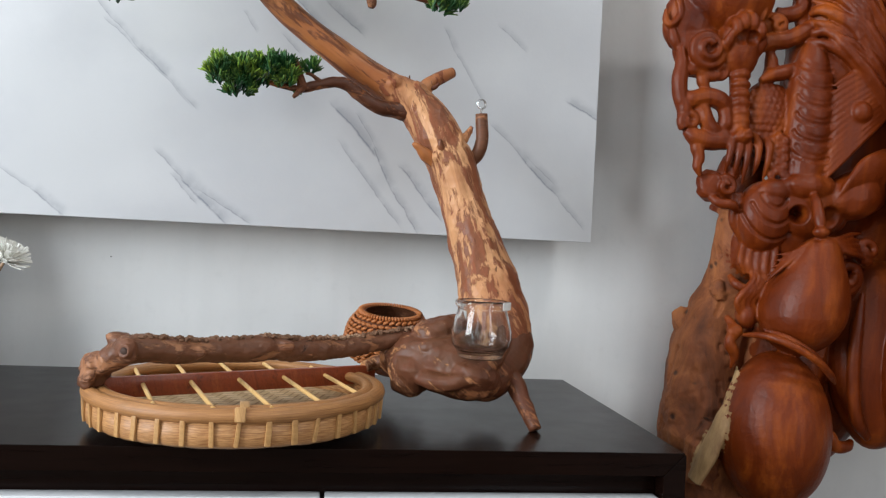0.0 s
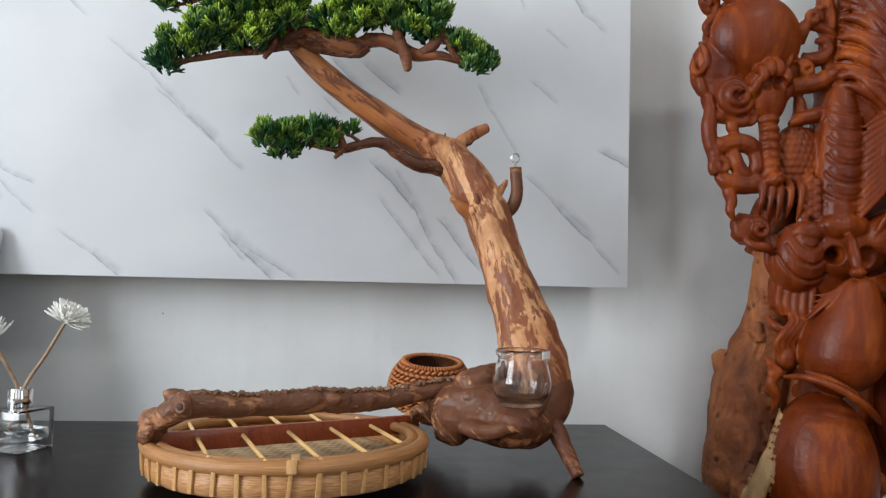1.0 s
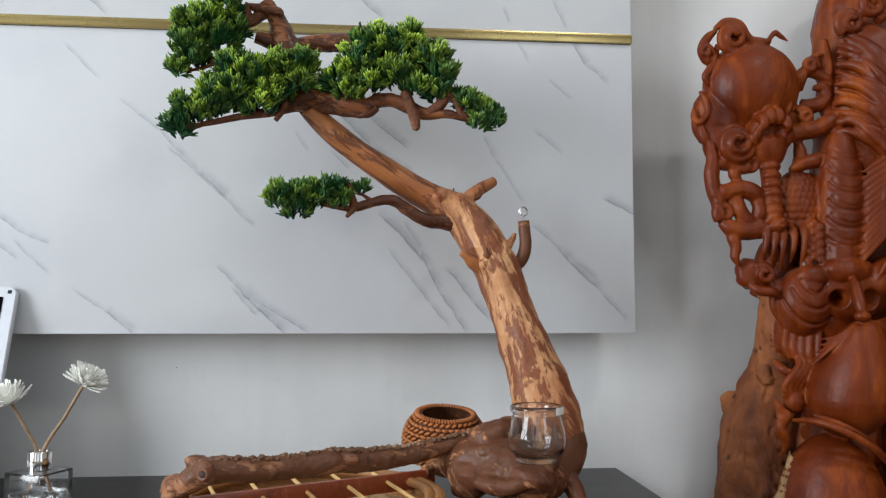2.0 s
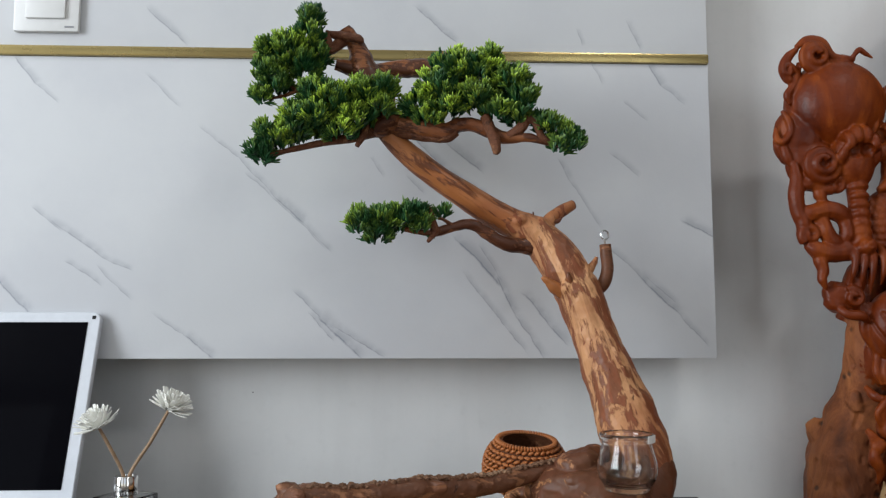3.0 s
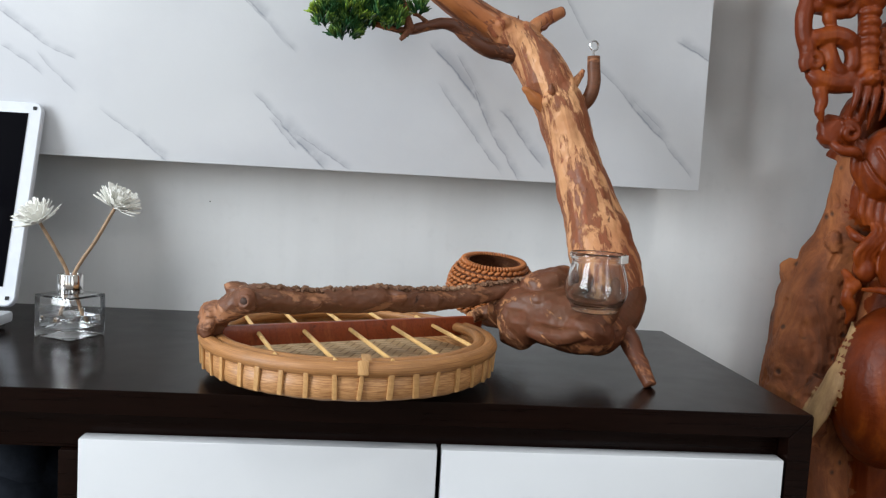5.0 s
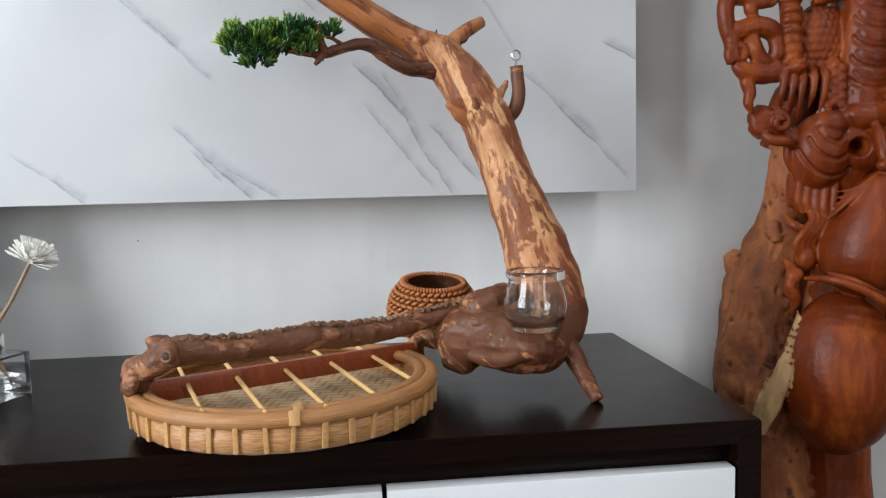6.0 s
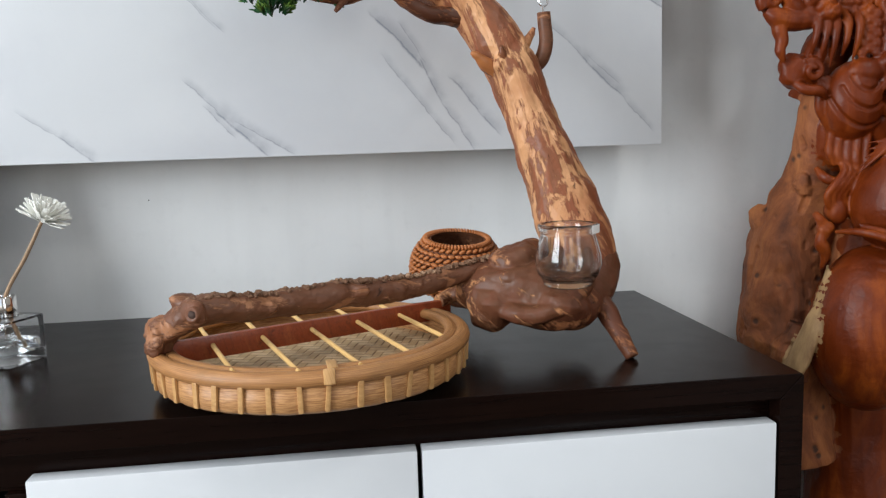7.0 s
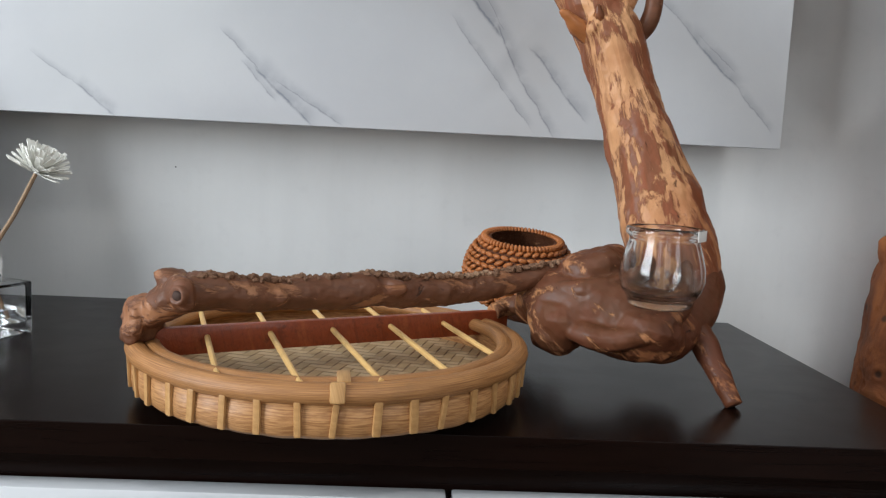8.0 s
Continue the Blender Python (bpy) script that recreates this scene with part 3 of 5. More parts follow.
# ---- cabinet ----
def cabinet():
    t = thing("tv_cabinet", (-0.85, 0.2, 0.0), "low dark brown cabinet with white glossy drawers", "cabinet")
    depth, left = 0.40, -1.70

    def board(name, x0, x1, y0, y1, z0, z1, mat=M_LAM, bevel=0.0012, parent=None, label=""):
        return part(name, Shape().box(((x0 + x1) / 2, (y0 + y1) / 2, (z0 + z1) / 2), (x1 - x0, y1 - y0, z1 - z0), None, bevel), mat, parent or t, label)

    e = 0.0006
    part("top_panel", Shape().prism([(left, 0.4785), (-0.0218, 0.4785), (-0.0012, 0.4991), (-0.0016, 0.5), (left, 0.5)], 0, depth), M_LAM, t, smooth=False)
    part("side_panel", Shape().prism([(-0.0215, 0.03), (0, 0.03), (0, 0.4984 - e), (-0.0008, 0.4986), (-0.0215, 0.4785 - e)], 0, depth), M_LAM, t, smooth=False)
    for plank in t.children:
        soft = plank.modifiers.new("soft_edge", "BEVEL")
        soft.width, soft.segments, soft.limit_method = 0.0012, 2, "ANGLE"
    board("side_panel", left, left + 0.0215, 0, depth, 0.03, 0.4785)
    board("bottom_panel", left + 0.022, -0.022, 0.004, depth, 0.03, 0.05)
    board("back_panel", left + 0.022, -0.022, depth - 0.012, depth - 0.002, 0.051, 0.478)
    board("divider", -0.659, -0.641, 0.012, depth - 0.013, 0.051, 0.4435)
    board("divider", -1.076, -1.058, 0.012, depth - 0.013, 0.051, 0.4435)
    board("rail", left + 0.022, -0.022, 0.018, 0.036, 0.444, 0.478)
    board("plinth", left + 0.04, -0.04, 0.04, 0.06, 0.0, 0.0295)
    board("inner_shelf", -1.057, -0.669, 0.03, depth - 0.013, 0.24, 0.256)
    for x0, x1 in ((-0.3315, -0.0245), (-0.6380, -0.3355), (-1.37, -1.08), (-1.675, -1.374)):
        board("drawer_front", x0, x1, -0.001, 0.0165, 0.06, 0.4580, M_LACQ, 0.0016, None, "white glossy lacquered drawer front")


cabinet()


def folded_cloth():
    s = Shape()
    s.blob((-0.80, 0.17, 0.335), (0.12, 0.11, 0.075), rough=0.22, scale=12, segs=32, rings=18)
    s.blob((-0.76, 0.13, 0.36), (0.05, 0.06, 0.06), rough=0.3, scale=16)
    s.blob((-0.93, 0.2, 0.32), (0.08, 0.1, 0.062), rough=0.25, scale=14)
    tagged(part("folded_cloth", s, M_CLOTH, None), "dark navy cloth bundle on the open shelf", "cloth")


folded_cloth()


# ---- driftwood piece: trunk, roots, tray and needles are one ----
def eased(a, b, t):
    return a + (b - a) * t


bonsai = thing("driftwood_bonsai", (-0.2, 0.15, 0.5), "peeled driftwood bonsai with green needle pads and bamboo tray", "bonsai")


def trunk():
    s = Shape()
    s.tube([(-0.176, 0.13, 0.545), (-0.153, 0.150, 0.585), (-0.160, 0.168, 0.631), (-0.172, 0.182, 0.675), (-0.190, 0.195, 0.731), (-0.212, 0.205, 0.788),
            (-0.230, 0.212, 0.820), (-0.254, 0.217, 0.846), (-0.300, 0.216, 0.870)],
           [0.036, 0.036, 0.0345, 0.0305, 0.0265, 0.0265, 0.0255, 0.0225, 0.0165], 22, 8, 0.11, scale=20, ridges=0.10)
    s.blob((-0.275, 0.205, 0.862), (0.010, 0.009, 0.008), (0, 0, 0), 0.3, 80)
    s.blob((-0.250, 0.210, 0.848), (0.018, 0.014, 0.019), (0, 30, 0), 0.25, 60)
    for x, z, r in ((-0.222, 0.782, 0.008), (-0.212, 0.786, 0.0065), (-0.203, 0.783, 0.006)):
        s.tube([(x - 0.006, 0.196, z - 0.010), (x, 0.186, z), (x + 0.004, 0.186, z + 0.014), (x + 0.004, 0.193, z + 0.030)], [r * 0.5, r, r * 0.8, r * 0.3], 10, 5, 0.2, scale=70)
    ob = part("trunk", fused("trunk", s, [M_TRUNK], 0.0013, 0.0009, 60.0), M_TRUNK, bonsai, "peeled reddish brown trunk with pale patches", sharp=False)
    limb = Shape().tube([(-0.262, 0.217, 0.851), (-0.315, 0.215, 0.879), (-0.386, 0.21, 0.925), (-0.432, 0.205, 0.968), (-0.440, 0.2, 1.0)], [0.0195, 0.0168, 0.0146, 0.0126, 0.013], 22, 10, 0.08, scale=20, ridges=0.04)
    part("limb", limb, M_LIMB, ob, "smooth orange-brown slanting limb", sharp=False)
    stub = Shape().tube([(-0.220, 0.198, 0.776), (-0.237, 0.189, 0.783), (-0.246, 0.184, 0.790), (-0.252, 0.182, 0.793)], [0.011, 0.0075, 0.004, 0.0015], 9, 4, 0.25, scale=70)
    stub.tube([(-0.214, 0.192, 0.780), (-0.220, 0.1815, 0.789), (-0.2225, 0.178, 0.799)], [0.008, 0.005, 0.0015], 9, 4, 0.2, scale=70)
    part("snag", stub, M_LIMB, ob, sharp=False)
    # Solid blob; its dark colour plays the shade of a hole.
    part("knot_hollow", Shape().blob((-0.2085, 0.1835, 0.782), (0.0060, 0.004, 0.0105), (10, 15, 0), 0.35, 120), M_ROOT, ob, "dark blob standing for the shade in a hollow knot", sharp=False)
    stub = Shape().tube([(-0.193, 0.2, 0.803), (-0.187, 0.198, 0.812), (-0.184, 0.197, 0.8185)], [0.006, 0.0035, 0.002], 8, 4, 0.2, scale=70)
    stub.tube([(-0.187, 0.198, 0.812), (-0.183, 0.197, 0.812)], [0.0022, 0.0012], 6, 3)
    part("snag", stub, M_TRUNK, ob, sharp=False)
    stub = Shape().tube([(-0.256, 0.214, 0.86), (-0.2565, 0.212, 0.874)], [0.002, 0.0008], 6, 3)
    part("snag", stub, M_ROOT, ob)
    stub = Shape().tube([(-0.245, 0.217, 0.850), (-0.234, 0.22, 0.866), (-0.220, 0.228, 0.877), (-0.2035, 0.237, 0.8865)], [0.0105, 0.0085, 0.0078, 0.0062], 12, 6, 0.1, scale=50)
    part("stub_branch", stub, M_TRUNK, ob, "pale cut branch stub", sharp=False)
    stub = Shape().tube([(-0.238, 0.218, 0.862), (-0.227, 0.214, 0.863), (-0.222, 0.212, 0.868)], [0.004, 0.003, 0.0012], 7, 4, 0.2, scale=70)
    part("snag", stub, M_ROOT, ob, sharp=False)


trunk()


def roots():
    s = Shape()
    s.tube([(-0.148, 0.165, 0.60), (-0.146, 0.14, 0.572), (-0.168, 0.115, 0.551), (-0.205, 0.118, 0.556), (-0.24, 0.138, 0.561), (-0.268, 0.158, 0.566)],
           [0.028, 0.030, 0.027, 0.030, 0.029, 0.021], 26, 8, 0.16, scale=20, ridges=0.03)
    for line, r in (([(-0.150, 0.135, 0.605), (-0.158, 0.100, 0.580), (-0.185, 0.080, 0.556), (-0.222, 0.090, 0.545), (-0.258, 0.118, 0.552)], 0.010), ([(-0.165, 0.150, 0.605), (-0.195, 0.118, 0.586), (-0.228, 0.108, 0.578), (-0.262, 0.132, 0.574)], 0.009)):
        s.tube(line, [r * q for q in np.linspace(0.7, 1.0, len(line) - 1)] + [r * 0.4], 12, 7, 0.2, scale=45)
    s.blob((-0.187, 0.105, 0.548), (0.030, 0.034, 0.023), (0, 10, 0), 0.2, 40)
    s.blob((-0.222, 0.137, 0.590), (0.028, 0.024, 0.016), (0, -12, 0), 0.25, 45)
    s.blob((-0.247, 0.128, 0.548), (0.026, 0.03, 0.024), (0, 0, 0), 0.25, 40)
    s.blob((-0.203, 0.15, 0.598), (0.016, 0.016, 0.010), (0, 10, 0), 0.3, 60)
    s.tube([(-0.236, 0.165, 0.575), (-0.25, 0.205, 0.545), (-0.266, 0.245, 0.5345), (-0.285, 0.27, 0.533)], [0.02, 0.014, 0.010, 0.007], 14, 6, 0.2, scale=40)
    s.tube([(-0.262, 0.165, 0.556), (-0.28, 0.176, 0.549), (-0.295, 0.168, 0.545)], [0.012, 0.009, 0.008], 10, 5, 0.2, scale=60)
    ob = part("root_burl", fused("root_burl", s, [M_ROOT], 0.0013, 0.0010, 40.0, 2), M_ROOT, bonsai, "dark gnarled root burl", sharp=False)
    legs = Shape().tube([(-0.150, 0.115, 0.560), (-0.141, 0.105, 0.542), (-0.134, 0.092, 0.525), (-0.125, 0.076, 0.5025)], [0.014, 0.010, 0.0085, 0.0065], 12, 6, 0.2, scale=60)
    part("root_leg", legs, M_ROOT, ob, sharp=False)


roots()


def log():
    s = Shape()
    line = [(-0.213, 0.137, 0.596), (-0.245, 0.147, 0.585), (-0.31, 0.118, 0.5745), (-0.365, 0.092, 0.5735), (-0.39, 0.08, 0.5755), (-0.45, 0.05, 0.5745), (-0.490, 0.034, 0.5775), (-0.510, 0.030, 0.575),
            (-0.527, 0.038, 0.565), (-0.538, 0.052, 0.554), (-0.540, 0.070, 0.541)]
    rad = [0.007, 0.0088, 0.0102, 0.0114, 0.0124, 0.0110, 0.0124, 0.0126, 0.0118, 0.0110, 0.0092]
    s.tube(line, rad, 18, 8, 0.17, scale=38, ridges=0.04)
    s.blob((-0.507, 0.020, 0.579), (0.0115, 0.006, 0.0110), (0, 10, -25), 0.2, 90)
    s.blob((-0.510, 0.032, 0.583), (0.018, 0.011, 0.0090), (0, 12, -25), 0.4, 60)
    s.blob((-0.539, 0.044, 0.557), (0.011, 0.013, 0.016), (0, 0, 0), 0.4, 75)
    s.blob((-0.543, 0.040, 0.550), (0.009, 0.010, 0.012), (0, 15, 0), 0.5, 90)
    s.blob((-0.452, 0.0435, 0.575), (0.0095, 0.0045, 0.0065), (10, 0, -25), 0.15, 90)
    s.blob((-0.381, 0.0780, 0.5775), (0.017, 0.0055, 0.0085), (15, -8, -25), 0.12, 70)
    ob = part("log", fused("log", s, [M_LOG], 0.0012, 0.0008, 85.0), M_LOG, bonsai, "brown driftwood log along the tray", sharp=False)
    k = Shape().lathe([(0.0002, -0.0008), (0.0026, -0.0006), (0.0046, 0.0014), (0.0062, 0.0006), (0.0068, -0.003)], 18)
    turn = pose(-0.507, 0.0112, 0.5785, 82, 0, -25)
    k.v = [turn @ (v + Vector((0, 0, 0.0012 * noise.noise(v * 400)))) for v in k.v]
    part("knot", k, M_LOG, ob, "round weathered knot", sharp=False)
    # No deep hole is cut: a dark brown blob paints the knot's inner shade.
    part("knot_hollow", Shape().blob((-0.507, 0.0110, 0.5785), (0.0036, 0.0014, 0.0034), (0, 0, -25), 0.25, 200, segs=12, rings=8), M_KNOTSHADE, ob, "dark blob standing for the shade inside the knot")
    chips = Shape()
    rng = random.Random(4)
    for n in range(320):
        t = n / 319 * 6.6 + 1.0
        a = min(int(t), len(line) - 2)
        p = Vector(line[a]).lerp(Vector(line[a + 1]), t - a)
        r = eased(rad[a], rad[a + 1], t - a)
        q = p + Vector((rng.uniform(-.002, .002), rng.uniform(-.55, .45) * r, r * rng.uniform(0.86, 1.02)))
        chips.blob(q, (rng.uniform(.0014, .003), rng.uniform(.002, .004), rng.uniform(.0012, .0026)), (0, rng.uniform(-30, 30), rng.uniform(0, 90)), 0.3, 300, segs=7, rings=5)
    part("bark_crust", chips, M_BARK, ob, "crumbling bark chips along the top")


log()

TRAY = Vector((-0.418, 0.094, 0.0))


def tray():
    """Round bamboo tray: woven floor, bent wall, bound hoops, ties, a board and slats across."""
    floor_disc = Shape().lathe([(0.001, 0.5155), (0.06, 0.5152), (0.131, 0.5165), (0.131, 0.5125), (0.06, 0.511), (0.001, 0.511)], 64, TRAY)
    t = part("tray", floor_disc, M_WOVEN, bonsai, "round woven bamboo tray with bound rim")
    wall = Shape().lathe([(0.1340, 0.509), (0.1368, 0.5115), (0.1378, 0.518), (0.1376, 0.531), (0.130, 0.531), (0.1295, 0.512)], 195, TRAY, close=True)
    for q in wall.v:
        o = Vector((q.x - TRAY.x, q.y - TRAY.y, 0))
        if o.length > 0.133:
            q += o.normalized() * 0.0013 * (abs(math.sin(19.5 * math.atan2(o.y, o.x))) - 0.5)
            q.z += 0.0006 * noise.noise(q * 60)
    part("tray_wall", wall, M_SPLIT, t, sharp=False)
    for r, z, a, b in ((0.1345, 0.5355, 0.0072, 0.0068), (0.1245, 0.5378, 0.0058, 0.0048)):
        prof = [(r + a * math.cos(q), z + b * math.sin(q)) for q in np.linspace(0, 2 * math.pi, 12, endpoint=False)]
        s = Shape().lathe(prof, 90, TRAY, close=True)
        s.v = [v + (v - TRAY).normalized() * 0.0006 * noise.noise(v * 45) for v in s.v]
        part("hoop", s, M_HOOP, t, "split bamboo hoop")
    part("hoop_joint", Shape().box((-0.402, -0.0445, 0.5375), (0.009, 0.0065, 0.0125), pose(0, 0, 0, -20, 0, 6).to_3x3(), 0.002), M_STRIP, t, "pale bamboo binding")
    part("hoop_joint", Shape().box((-0.400, -0.030, 0.5428), (0.008, 0.019, 0.002), pose(0, 0, 0, 4, 0, 6).to_3x3(), 0.0008), M_STRIP, t)
    rng = random.Random(8)
    for n in range(39):
        an = 2 * math.pi * (n + rng.uniform(-.12, .12)) / 39
        m = Matrix.Rotation(an, 3, "Z") @ Matrix.Rotation(rng.uniform(-.12, .12), 3, "X")
        c = TRAY + Vector((0.1384 * math.cos(an), 0.1384 * math.sin(an), 0.5216))
        s = Shape().box(c, (0.0030, 0.0042 + rng.uniform(-.0006, .0012), 0.0215), m @ Matrix.Rotation(0.06, 3, "Y"), 0.0011)
        part("tie", s, M_STRIP, t)
    a, b = Vector((-0.540, 0.050, 0.5385)), Vector((-0.283, 0.172, 0.5385))
    m = Matrix.Rotation(math.atan2(b.y - a.y, b.x - a.x), 3, "Z")
    part("board", Shape().box((a + b) / 2, ((b - a).length, 0.007, 0.0195), m, 0.0015), M_REDBOARD, t, "reddish brown board across the tray")
    d = Vector((0.31, -1, 0)).normalized()
    for x, y in ((-0.474, -0.024), (-0.4245, -0.036), (-0.379, -0.0265), (-0.340, 0.003), (-0.306, 0.046)):
        front = Vector((x, y, 0.5405))
        o = front - Vector((TRAY.x, TRAY.y, 0.5405))
        back = front - d * (2 * o.dot(d) - 0.004)
        part("slat", Shape().tube([back, (front + back) / 2, front + d * 0.003], [0.0019, 0.0021, 0.0019], 8, 4, 0.06, scale=60), M_SLAT, t, "split bamboo slat")


tray()


def boughs():
    for name, line, rad in (
        ("bough", [(-0.44, 0.205, 0.970), (-0.415, 0.193, 0.976), (-0.385, 0.187, 0.968), (-0.363, 0.185, 0.964), (-0.345, 0.182, 0.972), (-0.325, 0.18, 0.970), (-0.295, 0.18, 0.957), (-0.266, 0.176, 0.956), (-0.243, 0.176, 0.950), (-0.215, 0.177, 0.945)], [.0135, .0125, .0105, .010, .0085, .0085, .0075, .005, .0035, .002]),
        ("bough", [(-0.435, 0.203, 0.972), (-0.40, 0.195, 0.966), (-0.365, 0.187, 0.960), (-0.350, 0.183, 0.965)], [.009, .010, .009, .007]),
        ("bough", [(-0.43, 0.205, 0.985), (-0.447, 0.205, 1.02), (-0.461, 0.2, 1.046), (-0.468, 0.2, 1.068), (-0.478, 0.198, 1.084), (-0.483, 0.195, 1.092)], [.013, .021, .0165, .0105, .009, .006]),
        ("bough", [(-0.455, 0.205, 1.036), (-0.43, 0.21, 1.045), (-0.403, 0.21, 1.048), (-0.376, 0.205, 1.044), (-0.34, 0.2, 1.03)], [.011, .0100, .0112, .011, .007]),
        ("bough", [(-0.378, 0.207, 1.041), (-0.384, 0.203, 1.022), (-0.388, 0.2, 1.0)], [.009, .0065, .006]),
        ("bough", [(-0.455, 0.203, 1.035), (-0.475, 0.2, 1.043), (-0.493, 0.198, 1.048)], [.012, .010, .007]),
        ("bough", [(-0.435, 0.2, 0.972), (-0.47, 0.19, 0.958), (-0.52, 0.18, 0.945), (-0.57, 0.17, 0.930)], [.009, .006, .004, .002]),
        ("bough", [(-0.455, 0.195, 0.975), (-0.457, 0.185, 0.962), (-0.466, 0.18, 0.945)], [.006, .0045, .003]),
        ("bough", [(-0.476, 0.2, 1.083), (-0.487, 0.195, 1.073), (-0.500, 0.19, 1.062), (-0.515, 0.188, 1.066), (-0.535, 0.185, 1.06)], [.008, .007, .006, .003, .002]),
        ("bough", [(-0.500, 0.192, 1.062), (-0.503, 0.192, 1.078), (-0.501, 0.19, 1.086)], [.006, .005, .0035]),
        ("bough", [(-0.501, 0.192, 1.083), (-0.485, 0.19, 1.079), (-0.466, 0.188, 1.076), (-0.461, 0.188, 1.071)], [.004, .0055, .005, .002]),
        ("twig", [(-0.503, 0.19, 1.083), (-0.512, 0.19, 1.076), (-0.515, 0.188, 1.06), (-0.525, 0.187, 1.052)], [.002, .002, .002, .0015]),
        ("twig", [(-0.535, 0.18, 1.01), (-0.552, 0.18, 1.003), (-0.575, 0.178, 0.998)], [.002, .002, .0015]),
        ("twig", [(-0.545, 0.18, 1.018), (-0.535, 0.18, 1.008), (-0.52, 0.18, 1.000)], [.002, .002, .0015]),
        ("bough", [(-0.258, 0.212, 0.834), (-0.285, 0.202, 0.833), (-0.309, 0.195, 0.842), (-0.326, 0.19, 0.853), (-0.342, 0.187, 0.855), (-0.362, 0.184, 0.849), (-0.380, 0.182, 0.844), (-0.41, 0.18, 0.848)], [.012, .0085, .0075, .0072, .0055, .0055, .004, .003]),
        ("twig", [(-0.375, 0.181, 0.845), (-0.379, 0.178, 0.860), (-0.383, 0.177, 0.874)], [.0055, .004, .0025]),
        ("twig", [(-0.372, 0.182, 0.848), (-0.380, 0.175, 0.838), (-0.384, 0.174, 0.833)], [.004, .003, .002]),
        ("twig", [(-0.355, 0.184, 0.853), (-0.366, 0.18, 0.860), (-0.372, 0.18, 0.861)], [.003, .002, .0015]),
        ("twig", [(-0.318, 0.175, 0.980), (-0.313, 0.172, 0.968), (-0.307, 0.169, 0.951), (-0.305, 0.167, 0.940), (-0.306, 0.167, 0.934)], [.006, .0065, .0065, .0055, .003]),
        ("twig", [(-0.290, 0.178, 0.957), (-0.277, 0.174, 0.966), (-0.268, 0.171, 0.976), (-0.259, 0.170, 0.973), (-0.252, 0.172, 0.957), (-0.243, 0.174, 0.951)], [.006, .0065, .0055, .005, .0045, .003]),
        ("twig", [(-0.266, 0.172, 0.975), (-0.262, 0.17, 0.982)], [.0035, .0015]),
    ):
        s = Shape().tube(line, rad, 11, 7, 0.2, scale=55)
        part(name, s, M_BOUGH if rad[0] > 0.0105 else M_TWIG, bonsai, sharp=False)
    s = Shape().blob((-0.43, 0.195, 0.975), (0.024, 0.018, 0.014), (0, -20, 0), 0.2, 50)
    part("graft", s, M_BOUGH, bonsai, sharp=False)
    s = Shape().tube([(-0.185, 0.205, 0.778), (-0.176, 0.2, 0.787), (-0.1715, 0.198, 0.803), (-0.1725, 0.198, 0.820), (-0.1735, 0.198, 0.8335)], [.0075, .0075, .0075, .0072, .007], 14, 6, 0.06, scale=60)
    peg = part("hook_branch", s, M_LOG, bonsai, "upturned cut branch with a screw eye", sharp=False)
    s = Shape().tube([(-0.1738, 0.198, 0.832), (-0.1738, 0.198, 0.840)], [.0011, .0011], 8, 3)
    ring = [(-0.1738 + 0.0048 * math.sin(q), 0.198 + 0.0015 * math.sin(q), 0.8448 - 0.0052 * math.cos(q)) for q in np.linspace(0.1, 2 * math.pi * 0.93, 14)]
    s.tube(ring, [.0011] * len(ring), 8, 3)
    part("screw_eye", s, M_STEEL, peg, "zinc screw eye")


boughs()


